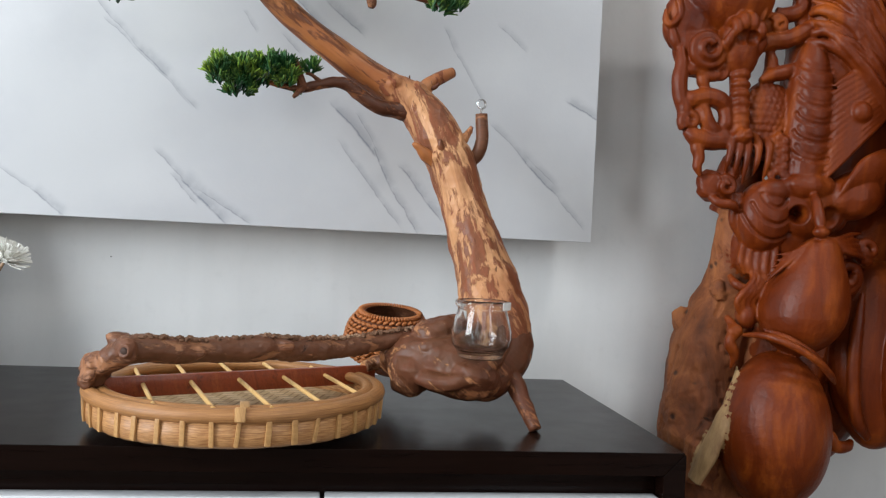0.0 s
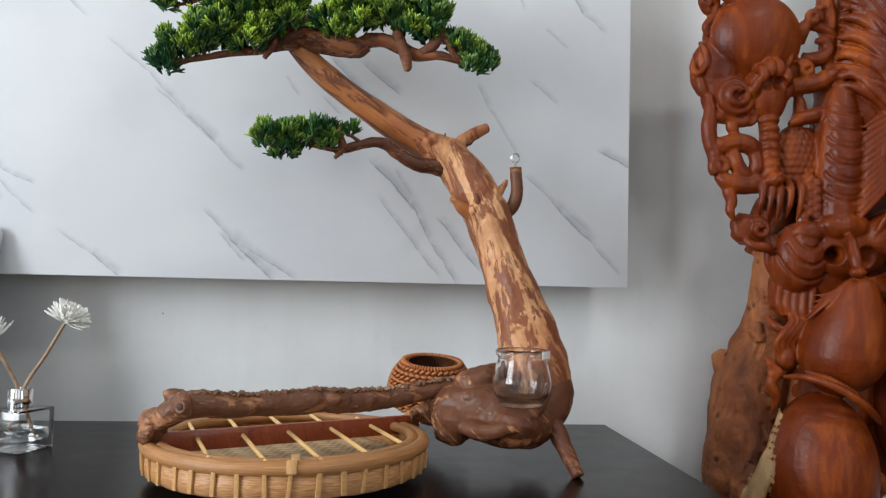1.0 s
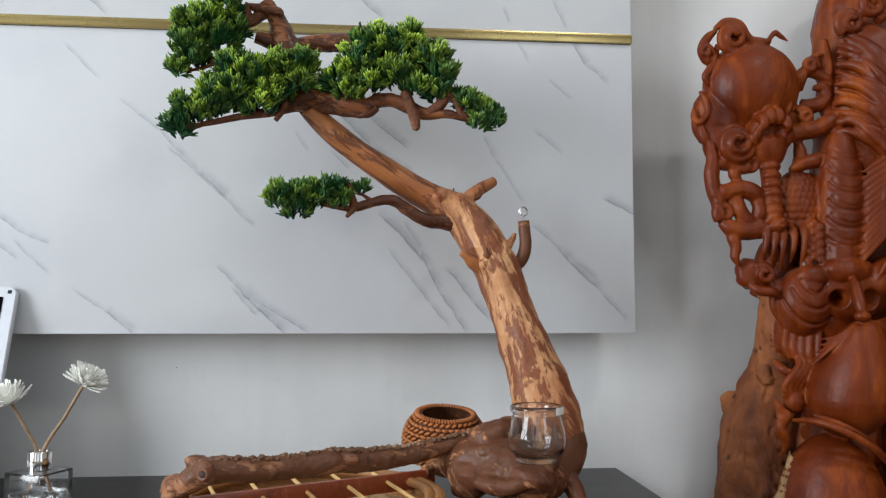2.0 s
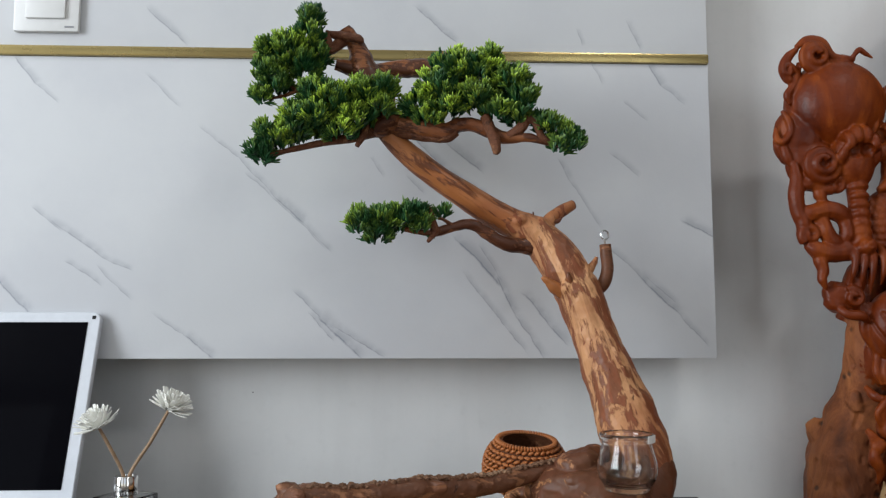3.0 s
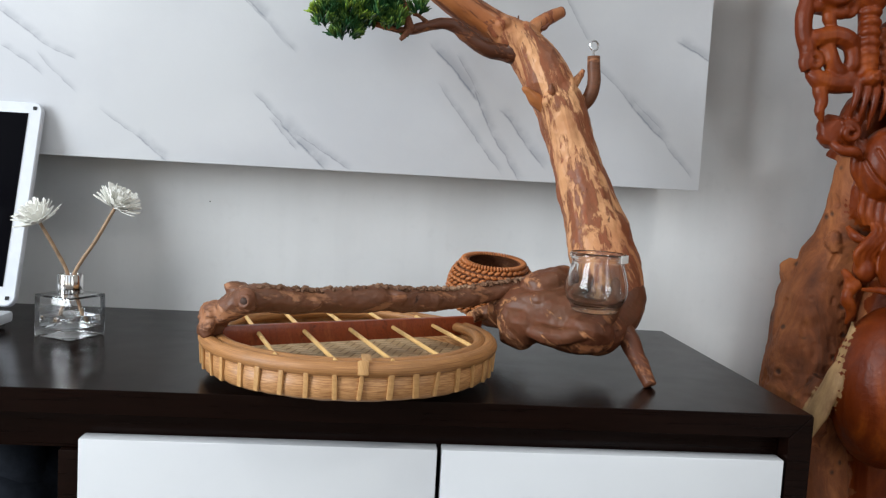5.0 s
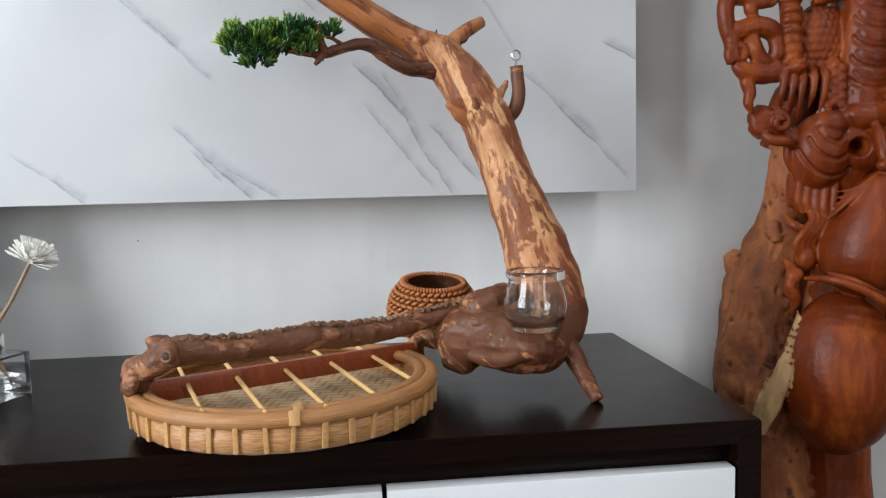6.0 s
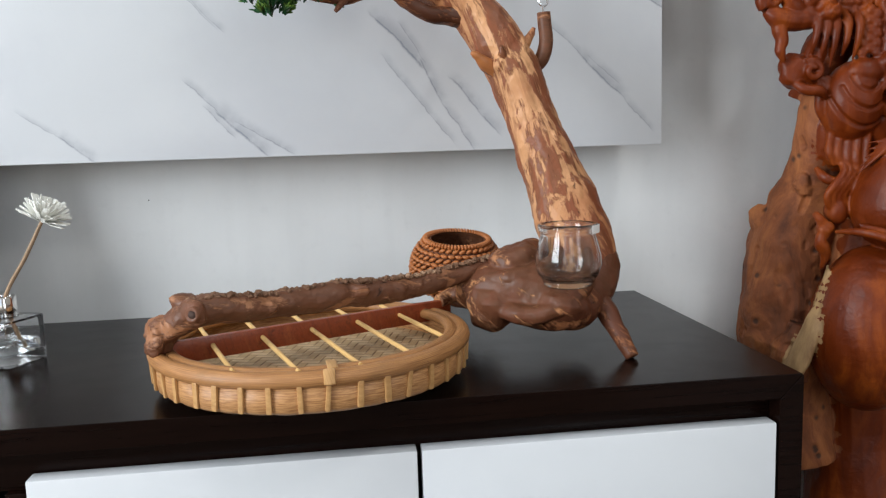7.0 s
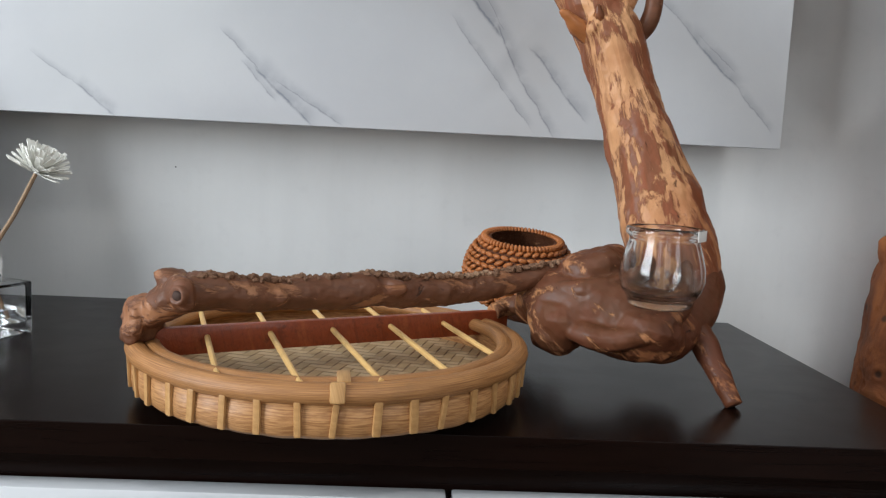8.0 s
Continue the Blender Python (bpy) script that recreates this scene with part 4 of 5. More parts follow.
def needle_pad(pads, count, seed):
    """Upright sprigs of short blunt moulded needles, packed over the faces of flat pads."""
    rng = random.Random(seed)
    v, f, uv = [], [], []
    for (cx, cy, cz), (rx, ry, rz), bright in pads:
        for _ in range(int(count * (rx * ry + rx * rz + ry * rz * 0.5) / 0.0030)):
            th, z = rng.uniform(0, 2 * math.pi), rng.uniform(-0.85, 1.0)
            q = math.sqrt(max(0, 1 - z * z))
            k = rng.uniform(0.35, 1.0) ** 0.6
            out = Vector((q * math.cos(th) * rx, q * math.sin(th) * ry, z * rz))
            p = Vector((cx, cy, cz)) + out * k * (1 + 0.2 * noise.noise(Vector((cx + out.x, out.y, cz + out.z)) * 70))
            axis = (Vector((out.x / rx, out.y / ry, out.z / rz)) * 0.6 + Vector((0, -0.1, 0.95)) + Vector((rng.gauss(0, .25), rng.gauss(0, .25), rng.gauss(0, .25)))).normalized()
            side = axis.orthogonal().normalized()
            # Shade painted in: tip colour fades for sprigs deep inside a clump.
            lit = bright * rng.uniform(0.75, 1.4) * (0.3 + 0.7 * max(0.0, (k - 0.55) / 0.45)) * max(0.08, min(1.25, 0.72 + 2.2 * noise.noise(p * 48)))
            for n in range(11):
                a = n * 2.4 + rng.uniform(-.3, .3)
                tilt = 0.0 if n == 0 else rng.uniform(0.15, 0.55)
                d = (axis * math.cos(tilt) + (side * math.cos(a) + axis.cross(side) * math.sin(a)) * math.sin(tilt)).normalized()
                o = p + axis * rng.uniform(-0.002, 0.005)
                length, w = rng.uniform(0.0075, 0.0118), rng.uniform(0.00085, 0.00125)
                x = d.orthogonal().normalized()
                y = d.cross(x)
                b = len(v)
                for along, ww in ((0.0, w * 0.7), (0.55, w), (0.88, w * 0.75)):
                    at = o + d * length * along
                    for s in range(3):
                        v.append(at + (x * math.cos(s * 2.094) + y * math.sin(s * 2.094)) * ww)
                v.append(o + d * length)
                for s in range(3):
                    t = (s + 1) % 3
                    f.append((b + s, b + t, b + 3 + t, b + 3 + s))
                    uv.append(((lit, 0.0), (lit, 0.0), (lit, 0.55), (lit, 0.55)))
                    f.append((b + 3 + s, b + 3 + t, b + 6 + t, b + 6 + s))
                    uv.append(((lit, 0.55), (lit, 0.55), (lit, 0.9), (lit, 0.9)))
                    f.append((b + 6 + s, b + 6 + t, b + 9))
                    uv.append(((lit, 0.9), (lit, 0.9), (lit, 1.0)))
    s = Shape()
    s.v, s.f, s.uv, s.k = v, f, uv, [0] * len(f)
    return s


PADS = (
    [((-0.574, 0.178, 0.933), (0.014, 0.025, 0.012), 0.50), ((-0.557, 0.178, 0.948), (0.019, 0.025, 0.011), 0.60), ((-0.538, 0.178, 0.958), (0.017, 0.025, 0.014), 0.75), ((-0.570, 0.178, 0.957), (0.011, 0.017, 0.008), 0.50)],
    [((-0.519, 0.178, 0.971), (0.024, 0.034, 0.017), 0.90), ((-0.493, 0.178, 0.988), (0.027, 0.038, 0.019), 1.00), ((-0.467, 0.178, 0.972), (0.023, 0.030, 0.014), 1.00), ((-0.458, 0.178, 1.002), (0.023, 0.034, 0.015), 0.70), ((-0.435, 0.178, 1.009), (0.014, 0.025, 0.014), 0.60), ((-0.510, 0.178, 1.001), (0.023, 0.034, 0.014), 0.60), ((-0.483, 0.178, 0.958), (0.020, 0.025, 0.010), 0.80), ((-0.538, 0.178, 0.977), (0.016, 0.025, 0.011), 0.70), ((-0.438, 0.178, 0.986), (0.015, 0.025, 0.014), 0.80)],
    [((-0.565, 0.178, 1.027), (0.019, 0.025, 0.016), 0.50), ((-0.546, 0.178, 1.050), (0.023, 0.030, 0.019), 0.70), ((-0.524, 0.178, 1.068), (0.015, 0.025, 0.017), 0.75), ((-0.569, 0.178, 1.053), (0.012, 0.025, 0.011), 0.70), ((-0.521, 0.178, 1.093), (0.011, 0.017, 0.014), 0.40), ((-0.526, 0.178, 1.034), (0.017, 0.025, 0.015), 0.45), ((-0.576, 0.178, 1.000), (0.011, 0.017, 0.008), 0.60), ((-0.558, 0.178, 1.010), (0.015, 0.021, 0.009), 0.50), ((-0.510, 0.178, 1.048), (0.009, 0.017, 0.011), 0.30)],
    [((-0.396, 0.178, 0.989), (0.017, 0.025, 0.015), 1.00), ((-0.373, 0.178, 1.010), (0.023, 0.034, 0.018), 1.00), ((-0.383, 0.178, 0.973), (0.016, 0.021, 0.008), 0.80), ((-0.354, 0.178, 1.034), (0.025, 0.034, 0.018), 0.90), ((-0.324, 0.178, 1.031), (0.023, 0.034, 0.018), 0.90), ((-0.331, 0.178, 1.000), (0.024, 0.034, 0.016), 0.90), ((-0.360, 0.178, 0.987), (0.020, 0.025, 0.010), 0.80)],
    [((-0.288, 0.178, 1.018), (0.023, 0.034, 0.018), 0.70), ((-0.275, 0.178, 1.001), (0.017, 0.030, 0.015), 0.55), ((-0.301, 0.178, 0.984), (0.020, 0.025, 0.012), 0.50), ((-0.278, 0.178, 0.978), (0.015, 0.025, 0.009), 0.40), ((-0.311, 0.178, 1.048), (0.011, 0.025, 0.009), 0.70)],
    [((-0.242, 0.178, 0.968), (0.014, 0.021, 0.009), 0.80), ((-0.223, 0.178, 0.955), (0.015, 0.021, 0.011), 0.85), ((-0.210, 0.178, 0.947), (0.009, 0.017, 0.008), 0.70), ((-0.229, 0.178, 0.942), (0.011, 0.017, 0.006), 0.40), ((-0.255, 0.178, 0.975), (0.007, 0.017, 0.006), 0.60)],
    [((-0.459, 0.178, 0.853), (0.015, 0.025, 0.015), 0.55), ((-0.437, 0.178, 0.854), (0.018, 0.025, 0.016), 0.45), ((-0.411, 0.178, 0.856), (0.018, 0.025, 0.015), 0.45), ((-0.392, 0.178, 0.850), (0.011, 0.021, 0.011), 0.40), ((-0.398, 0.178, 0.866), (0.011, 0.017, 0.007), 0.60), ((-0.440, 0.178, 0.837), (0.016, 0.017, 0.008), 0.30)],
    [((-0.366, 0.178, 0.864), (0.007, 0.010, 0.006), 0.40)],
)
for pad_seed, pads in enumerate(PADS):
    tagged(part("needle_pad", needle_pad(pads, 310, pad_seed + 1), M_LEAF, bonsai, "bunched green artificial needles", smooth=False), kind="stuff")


# ---- glass jar ----
def glass_jar():
    c = (-0.1835, 0.083, 0.5715)
    t = thing("glass_jar", c, "small empty clear glass jar standing on the root", "jar")
    outer = [(0.001, 0.0), (0.020, 0.0), (0.0225, 0.002), (0.0245, 0.007), (0.0285, 0.013), (0.0305, 0.021), (0.0300, 0.029), (0.0272, 0.040), (0.0250, 0.047), (0.0247, 0.050), (0.0262, 0.0512), (0.0275, 0.0530), (0.0275, 0.0560), (0.0262, 0.0578)]
    inner = [(0.0244, 0.0575), (0.0232, 0.055), (0.0228, 0.047), (0.0250, 0.040), (0.0278, 0.029), (0.0284, 0.021), (0.0265, 0.013), (0.0215, 0.0085), (0.001, 0.0070)]
    part("glass", Shape().lathe(outer + inner, 64, c), M_GLASS, t, sharp=False)
    lab = Shape()
    for n in range(5):
        an = radians(-52 + n * 7)
        lab.box((c[0] + 0.0280 * math.cos(an), c[1] + 0.0280 * math.sin(an), c[2] + 0.0535), (0.0006, 0.0036, 0.0075), Matrix.Rotation(an, 3, "Z"), 0.0002)
    part("sticker", lab, M_LABEL, t, "torn white paper sticker")


glass_jar()


# ---- rattan basket ----
def basket():
    c = Vector((-0.265, 0.250, 0.5435))
    t = thing("rattan_basket", c, "small round brown rattan basket with open top", "basket")
    prof = [(0.036, 0.0), (0.0445, 0.006), (0.0490, 0.015), (0.0505, 0.024), (0.0490, 0.036), (0.0450, 0.046), (0.0395, 0.053), (0.0345, 0.057)]
    # Lining added in dark brown to paint the shade in the weave's gaps.
    part("core", Shape().lathe([(r - 0.0026, z) for r, z in prof] + [(r - 0.006, z + 0.001) for r, z in reversed(prof)] + [(0.001, 0.004), (0.001, 0.0)], 48, c), M_TWIG, t)
    s = Shape()
    rows = 12
    for a in range(rows):
        z = 0.002 + a * 0.0047
        r = np.interp(z, [p[1] for p in prof], [p[0] for p in prof])
        n = 34
        for k in range(n):
            an = 2 * math.pi * (k + 0.5 * (a % 2)) / n
            p = c + Vector((r * math.cos(an), r * math.sin(an), z))
            s.blob(p, (0.0027, r * math.pi / n * 1.15, 0.0021), (24 if a % 2 else -10, 0, math.degrees(an)), 0.08, 200, segs=7, rings=5)
    tagged(part("weave", s, M_RATTAN, t, "woven rattan strands", sharp=False), kind="stuff")
    rim = Shape()
    for k in range(64):
        an = 2 * math.pi * k / 64
        p = c + Vector((0.0348 * math.cos(an), 0.0348 * math.sin(an), 0.0575))
        m = (math.degrees(an))
        rim.blob(p, (0.0038, 0.0018, 0.0032), (0, 0, m + 14), segs=8, rings=6)
    tagged(part("rim_lashing", rim, M_RATTAN, t, sharp=False), kind="stuff")
    t.rotation_euler = (radians(9), radians(2), 0)


basket()


# ---- reed diffuser ----
def diffuser():
    c = Vector((-0.7265, 0.214, 0.5))
    t = thing("reed_diffuser", c, "square glass reed diffuser with chrome collar and cream flowers", "diffuser")
    m = Matrix.Rotation(radians(-24), 3, "Z")
    body = Shape().box(c + Vector((0, 0, 0.0233)), (0.050, 0.050, 0.046), m, 0.0022)
    hollow = Shape().box(c + Vector((0, 0, 0.0265)), (0.043, 0.043, 0.034), m, 0.004)
    base = len(body.v)
    body.v += hollow.v
    body.f += [tuple(base + i for i in reversed(f)) for f in hollow.f]
    body.uv += [tuple(reversed(u)) for u in hollow.uv]
    body.k += hollow.k
    part("bottle", body, M_ACRYL, t)
    part("oil", Shape().box(c + Vector((0, 0, 0.0165)), (0.0425, 0.0425, 0.0135), m, 0.003), M_OIL, t, "clear scented oil")
    part("collar", Shape().lathe([(0.0085, 0.0465), (0.0128, 0.0465), (0.0132, 0.0475), (0.0132, 0.0665), (0.0125, 0.0675), (0.0075, 0.0675), (0.0072, 0.066)], 40, c), M_CHROME, t, "shiny chrome collar", )
    rng = random.Random(3)
    for (hx, hz), foot in (((-0.7545, 0.623), 0.010), ((-0.6765, 0.643), -0.010)):
        head = Vector((hx, 0.2, hz))
        neck = c + Vector((-foot * 0.35, 0, 0.068))
        toe = c + Vector((foot * 1.4, 0.004, 0.014))
        reed = part("reed", Shape().tube([toe, neck, (neck + head) / 2 + Vector((0.001, 0, 0)), head], [.0019, .0020, .0020, .0018], 8, 5, 0.12, scale=90), M_REED, t)
        axis = (head - neck).normalized()
        side = axis.orthogonal().normalized()
        s = Shape()
        for ring, (count, tilt, length) in enumerate(((14, 0.22, 0.0215), (22, 0.55, 0.0235), (26, 0.92, 0.0250), (24, 1.30, 0.0255))):
            for k in range(count):
                a = 2 * math.pi * (k + rng.uniform(-.25, .25)) / count
                tl = tilt + rng.uniform(-.14, .14)
                o = side * math.cos(a) + axis.cross(side) * math.sin(a)
                d = (axis * math.cos(tl) + o * math.sin(tl)).normalized()
                w = d.cross(o if abs(d.dot(o)) < 0.9 else axis).normalized()
                ln = length * rng.uniform(0.85, 1.12)
                p0 = head - axis * 0.001
                p1 = p0 + d * ln * 0.55
                p2 = p0 + d * ln + axis * ln * 0.12 * rng.uniform(0, 1)
                b = len(s.v)
                th = d.cross(w) * 0.0003
                for p, ww in ((p0, .0012), (p1, .0027), (p2, .0019)):
                    s.v += [p - w * ww - th, p + w * ww - th, p + w * ww + th, p - w * ww + th]
                for q in (0, 4):
                    for e in range(4):
                        g = (e + 1) % 4
                        s.f.append((b + q + e, b + q + g, b + q + 4 + g, b + q + 4 + e))
                        s.uv.append(((0, 0), (1, 0), (1, 1), (0, 1)))
                        s.k.append(0)
                s.f.append((b + 8, b + 9, b + 10, b + 11))
                s.uv.append(((0, 0), (1, 0), (1, 1), (0, 1)))
                s.k.append(0)
        tagged(part("flower", s, M_PETAL, reed, "cream dried flower head", smooth=False))


diffuser()


# ---- laptop ----
def laptop():
    right, wide, deep, tall = -0.800, 0.345, 0.235, 0.243
    hinge = Vector((right - wide / 2, 0.246, 0.523))
    t = thing("laptop", (hinge.x, hinge.y, 0.5), "open pale grey laptop with a black screen", "laptop")
    part("base", Shape().box((hinge.x, hinge.y - deep / 2, 0.5125), (wide, deep, 0.0125), None, 0.004), M_SHELL, t)
    part("underside", Shape().box((hinge.x, hinge.y - deep / 2, 0.5038), (wide - 0.012, deep - 0.012, 0.0052), None, 0.002), M_DARKPL, t)
    lean = pose(0, 0, 0, -17, 0, 0).to_3x3()
    plate = Shape().slab(wide, tall, 0.009, 0.011)
    plate.v = [hinge + lean @ (v + Vector((0, 0.004, tall / 2))) for v in plate.v]
    lid = part("lid", plate, M_SHELL, t)
    part("screen", Shape().box(hinge + lean @ Vector((0, -0.0008, tall / 2 + 0.004)), (wide - 0.030, 0.0012, tall - 0.036), lean, 0.0004), M_SCREEN, lid, "black switched-off screen")
    for x, z in ((wide / 2 - 0.0085, 0.009), (wide / 2 - 0.0085, tall - 0.0075), (-wide / 2 + 0.0085, tall - 0.0075), (-wide / 2 + 0.0085, 0.009)):
        p = hinge + lean @ Vector((x, -0.0008, z))
        part("rubber_stop", Shape().box(p, (0.0045, 0.0014, 0.0045), lean, 0.0006), M_RUBBER, lid)
    part("marking", Shape().box(hinge + lean @ Vector((wide / 2 - 0.036, -0.0008, 0.0095)), (0.022, 0.0008, 0.0025), lean), M_INK, lid, "small grey printed bar")
    part("hinge_bar", Shape().box(hinge + Vector((0, -0.003, -0.001)), (wide - 0.05, 0.012, 0.010), None, 0.004), M_DARKPL, t)
    for r in range(5):
        for k in range(13):
            x = hinge.x - 0.135 + k * 0.0225
            y = hinge.y - 0.04 - r * 0.019
            part("key", Shape().box((x, y, 0.5194), (0.0195, 0.016, 0.0024), None, 0.0006), M_PLATE, t)
    part("touchpad", Shape().box((hinge.x, hinge.y - 0.18, 0.5189), (0.085, 0.05, 0.0008), None, 0.0002), M_SHELL, t)


laptop()


# ---- carved root statue ----
def statue():
    """One carved mass: two gourds, a globe, cloud scrolls, pierced lace, a ribbed column, locks and folds on a raw root."""
    s = Shape()
    rng = random.Random(21)
    cuts = []

    def groove(pts, width=0.0042, depth=0.0028):
        """An incised line; it is cut into whatever surface lies along it."""
        pts = [Vector(p) for p in pts]
        for a, b in zip(pts, pts[1:]):
            n = max(1, int((b - a).length / 0.0015))
            cuts.extend((a.lerp(b, q / n), width, depth) for q in range(n))

    def coil(c, r, turns, thick, start=0.0, turn=1, depth=0.01, grow=0.25):
        n = int(turns * 12)
        pts, rad = [], []
        for a in range(n + 1):
            t = a / n
            q = start + turn * t * turns * 2 * math.pi
            k = r * (grow + (1 - grow) * t)
            pts.append((c[0] + k * math.cos(q), c[1] - depth * (1 - t), c[2] + k * math.sin(q)))
            rad.append(thick * (0.75 + 0.35 * t))
        s.tube(pts, rad, 8, 2, 0.06, scale=60)

    def strand(pts, r0, r1, wave=0.0, rough=0.12, slot=0, flat=1.0):
        n = len(pts)
        s.tube([(p[0] + wave * math.sin(k * 2.3), p[1], p[2]) for k, p in enumerate(pts)], [eased(r0, r1, k / (n - 1)) * (0.5 if k in (0, n - 1) else 1.0) for k in range(n)], 10, 5, rough, slot, flat, scale=55)

    # foot on the floor, narrow below the gourd
    s.tube([(0.28, 0.24, 0.0), (0.28, 0.27, 0.10), (0.272, 0.315, 0.22), (0.268, 0.325, 0.34), (0.268, 0.325, 0.46), (0.30, 0.32, 0.6)], [0.15, 0.11, 0.06, 0.05, 0.055, 0.07], 26, 6, 0.18, scale=10.0)
    # raw root with its spur, knots and pits
    s.tube([(0.190, 0.325, 0.28), (0.178, 0.335, 0.39), (0.177, 0.340, 0.45), (0.181, 0.343, 0.52), (0.187, 0.340, 0.565), (0.197, 0.328, 0.61), (0.200, 0.312, 0.65), (0.196, 0.297, 0.70), (0.188, 0.29, 0.75)],
           [0.05, 0.053, 0.055, 0.053, 0.050, 0.044, 0.036, 0.029, 0.020], 28, 8, 0.13, 1, seed=5, scale=22, ridges=0.07)
    s.blob((0.158, 0.356, 0.590), (0.018, 0.020, 0.024), (0, -20, 0), 0.35, 50, 1)
    s.blob((0.156, 0.335, 0.450), (0.032, 0.05, 0.055), (0, 12, 0), 0.18, 35, 1, 26, 18)
    s.blob((0.172, 0.292, 0.640), (0.013, 0.010, 0.015), (0, -25, 0), 0.4, 60, 1)
    s.tube([(0.150, 0.29, 0.39), (0.158, 0.285, 0.43), (0.168, 0.28, 0.47)], [0.024, 0.026, 0.014], 14, 6, 0.4, slot=1, scale=60)
    for _ in range(26):
        p = Vector((rng.uniform(0.12, 0.19), 0, rng.uniform(0.42, 0.70)))
        p.y = 0.289 + 6 * max(0.0, 0.165 - p.x) ** 1.5
        q = p + Vector((rng.uniform(-.008, .008), 0, rng.uniform(.004, .018)))
        groove([p, q], rng.uniform(.004, .007), rng.uniform(.002, .005))
    # pale torn edge between root and gourd
    s.tube([(0.134, 0.258, 0.40), (0.146, 0.250, 0.435), (0.160, 0.244, 0.475), (0.172, 0.244, 0.51), (0.180, 0.250, 0.548)], [0.015, 0.018, 0.016, 0.010, 0.002], 12, 6, 0.12, slot=2, scale=40, flat=0.5)
    # two gourds with a cord between
    s.blob((0.226, 0.236, 0.472), (0.067, 0.066, 0.099), (0, 0, 0), 0.015, 18, 0, 44, 30, taper=0.06)
    zs = np.linspace(0, 1, 40)
    profile = [(0.0005 + float(np.interp(t, [0, .03, .1, .2, .33, .48, .62, .74, .86, .95, 1], [0, .016, .033, .0455, .0525, .052, .045, .036, .026, .018, 0])), 0.564 + 0.155 * float(t)) for t in zs]
    for _ in range(3):
        profile = [profile[0]] + [((a[0] + 2 * b[0] + c[0]) / 4, b[1]) for a, b, c in zip(profile, profile[1:], profile[2:])] + [profile[-1]]
    first = len(s.v)
    s.lathe(profile, 48, (0.243, 0.225, 0))
    for q in s.v[first:]:
        q.x += 0.10 * (q.z - 0.564)
        q.y -= 0.9 * max(0.0, q.z - 0.62) ** 1.6
    strand([(0.172, 0.225, 0.590), (0.186, 0.196, 0.592), (0.208, 0.176, 0.584), (0.236, 0.170, 0.568), (0.262, 0.182, 0.550), (0.288, 0.21, 0.535)], 0.0050, 0.0045, 0.0, 0.08)
    strand([(0.186, 0.205, 0.600), (0.208, 0.186, 0.592), (0.236, 0.180, 0.576), (0.264, 0.190, 0.558)], 0.0036, 0.0036, 0.0, 0.08)
    # small upright lump and dark bead beside the cord
    strand([(0.163, 0.252, 0.610), (0.1665, 0.240, 0.596), (0.162, 0.236, 0.580), (0.168, 0.238, 0.562), (0.167, 0.244, 0.545)], 0.0085, 0.006, 0.0015, 0.3)
    s.blob((0.166, 0.236, 0.592), (0.010, 0.009, 0.010), (0, 8, 0), 0.3, 90)
    s.blob((0.188, 0.250, 0.612), (0.014, 0.014, 0.017), (0, 0, 0), 0.05, 40)
    # wavy locks over the raw root
    for k, (x, r) in enumerate(((0.180, .0058), (0.189, .0055), (0.198, .0055), (0.207, .006), (0.216, .005))):
        y = 0.262 - 0.004 * k
        strand([(x - 0.026, y, 0.775 - 0.004 * k), (x - 0.016, y - 0.006, 0.752), (x - 0.010, y - 0.006, 0.728 - 0.004 * k), (x + 0.002, y - 0.004, 0.704), (x - 0.001, y - 0.008, 0.682 - 0.003 * k), (x + 0.007, y - 0.010, 0.664 - 0.003 * k)], r, r * 0.8, 0.002, 0.1)
    for k in range(4):
        x = 0.176 + 0.0068 * k
        strand([(x + 0.014, 0.252, 0.672), (x + 0.016, 0.243, 0.658), (x + 0.004, 0.240, 0.644), (x - 0.004, 0.243, 0.630), (x + 0.003, 0.246, 0.614), (x + 0.012, 0.250, 0.604)], 0.0052, 0.0042, 0.0, 0.1)
    strand([(0.172, 0.268, 0.662), (0.178, 0.258, 0.650), (0.188, 0.252, 0.646), (0.197, 0.252, 0.652)], 0.007, 0.005, 0.0, 0.2)
    # knuckled mass below the rod, and prongs hanging from it
    s.blob((0.140, 0.258, 0.772), (0.023, 0.018, 0.020), (0, 25, 0), 0.25, 60)
    s.blob((0.158, 0.256, 0.795), (0.014, 0.016, 0.030), (0, 20, 0), 0.2, 60)
    coil((0.148, 0.242, 0.773), 0.012, 1.3, 0.0045, 0.4, 1, 0.004)
    strand([(0.128, 0.252, 0.764), (0.140, 0.242, 0.752), (0.156, 0.240, 0.750), (0.168, 0.246, 0.742)], 0.007, 0.006)
    for x0, x1, zb in ((0.150, 0.146, 0.788), (0.162, 0.158, 0.782), (0.172, 0.170, 0.776), (0.186, 0.184, 0.788), (0.200, 0.198, 0.784)):
        strand([(x0, 0.250, 0.842), (x0 + 0.001, 0.238, 0.826), (x1 + 0.001, 0.236, 0.806), (x1, 0.244, zb)], 0.0068, 0.0028, 0.0, 0.08)
    s.tube([(0.195, 0.315, 0.74), (0.205, 0.305, 0.78), (0.222, 0.30, 0.82)], [0.03, 0.018, 0.02], 16, 6, 0.2, scale=40)
    # domed knob with ring cuts
    s.blob((0.206, 0.252, 0.738), (0.036, 0.030, 0.046), (0, 0, 0), 0.02, 30, 0, 34, 24)
    s.blob((0.212, 0.240, 0.770), (0.024, 0.016, 0.016), (20, 0, 0), 0.03, 30, 0, 26, 14)
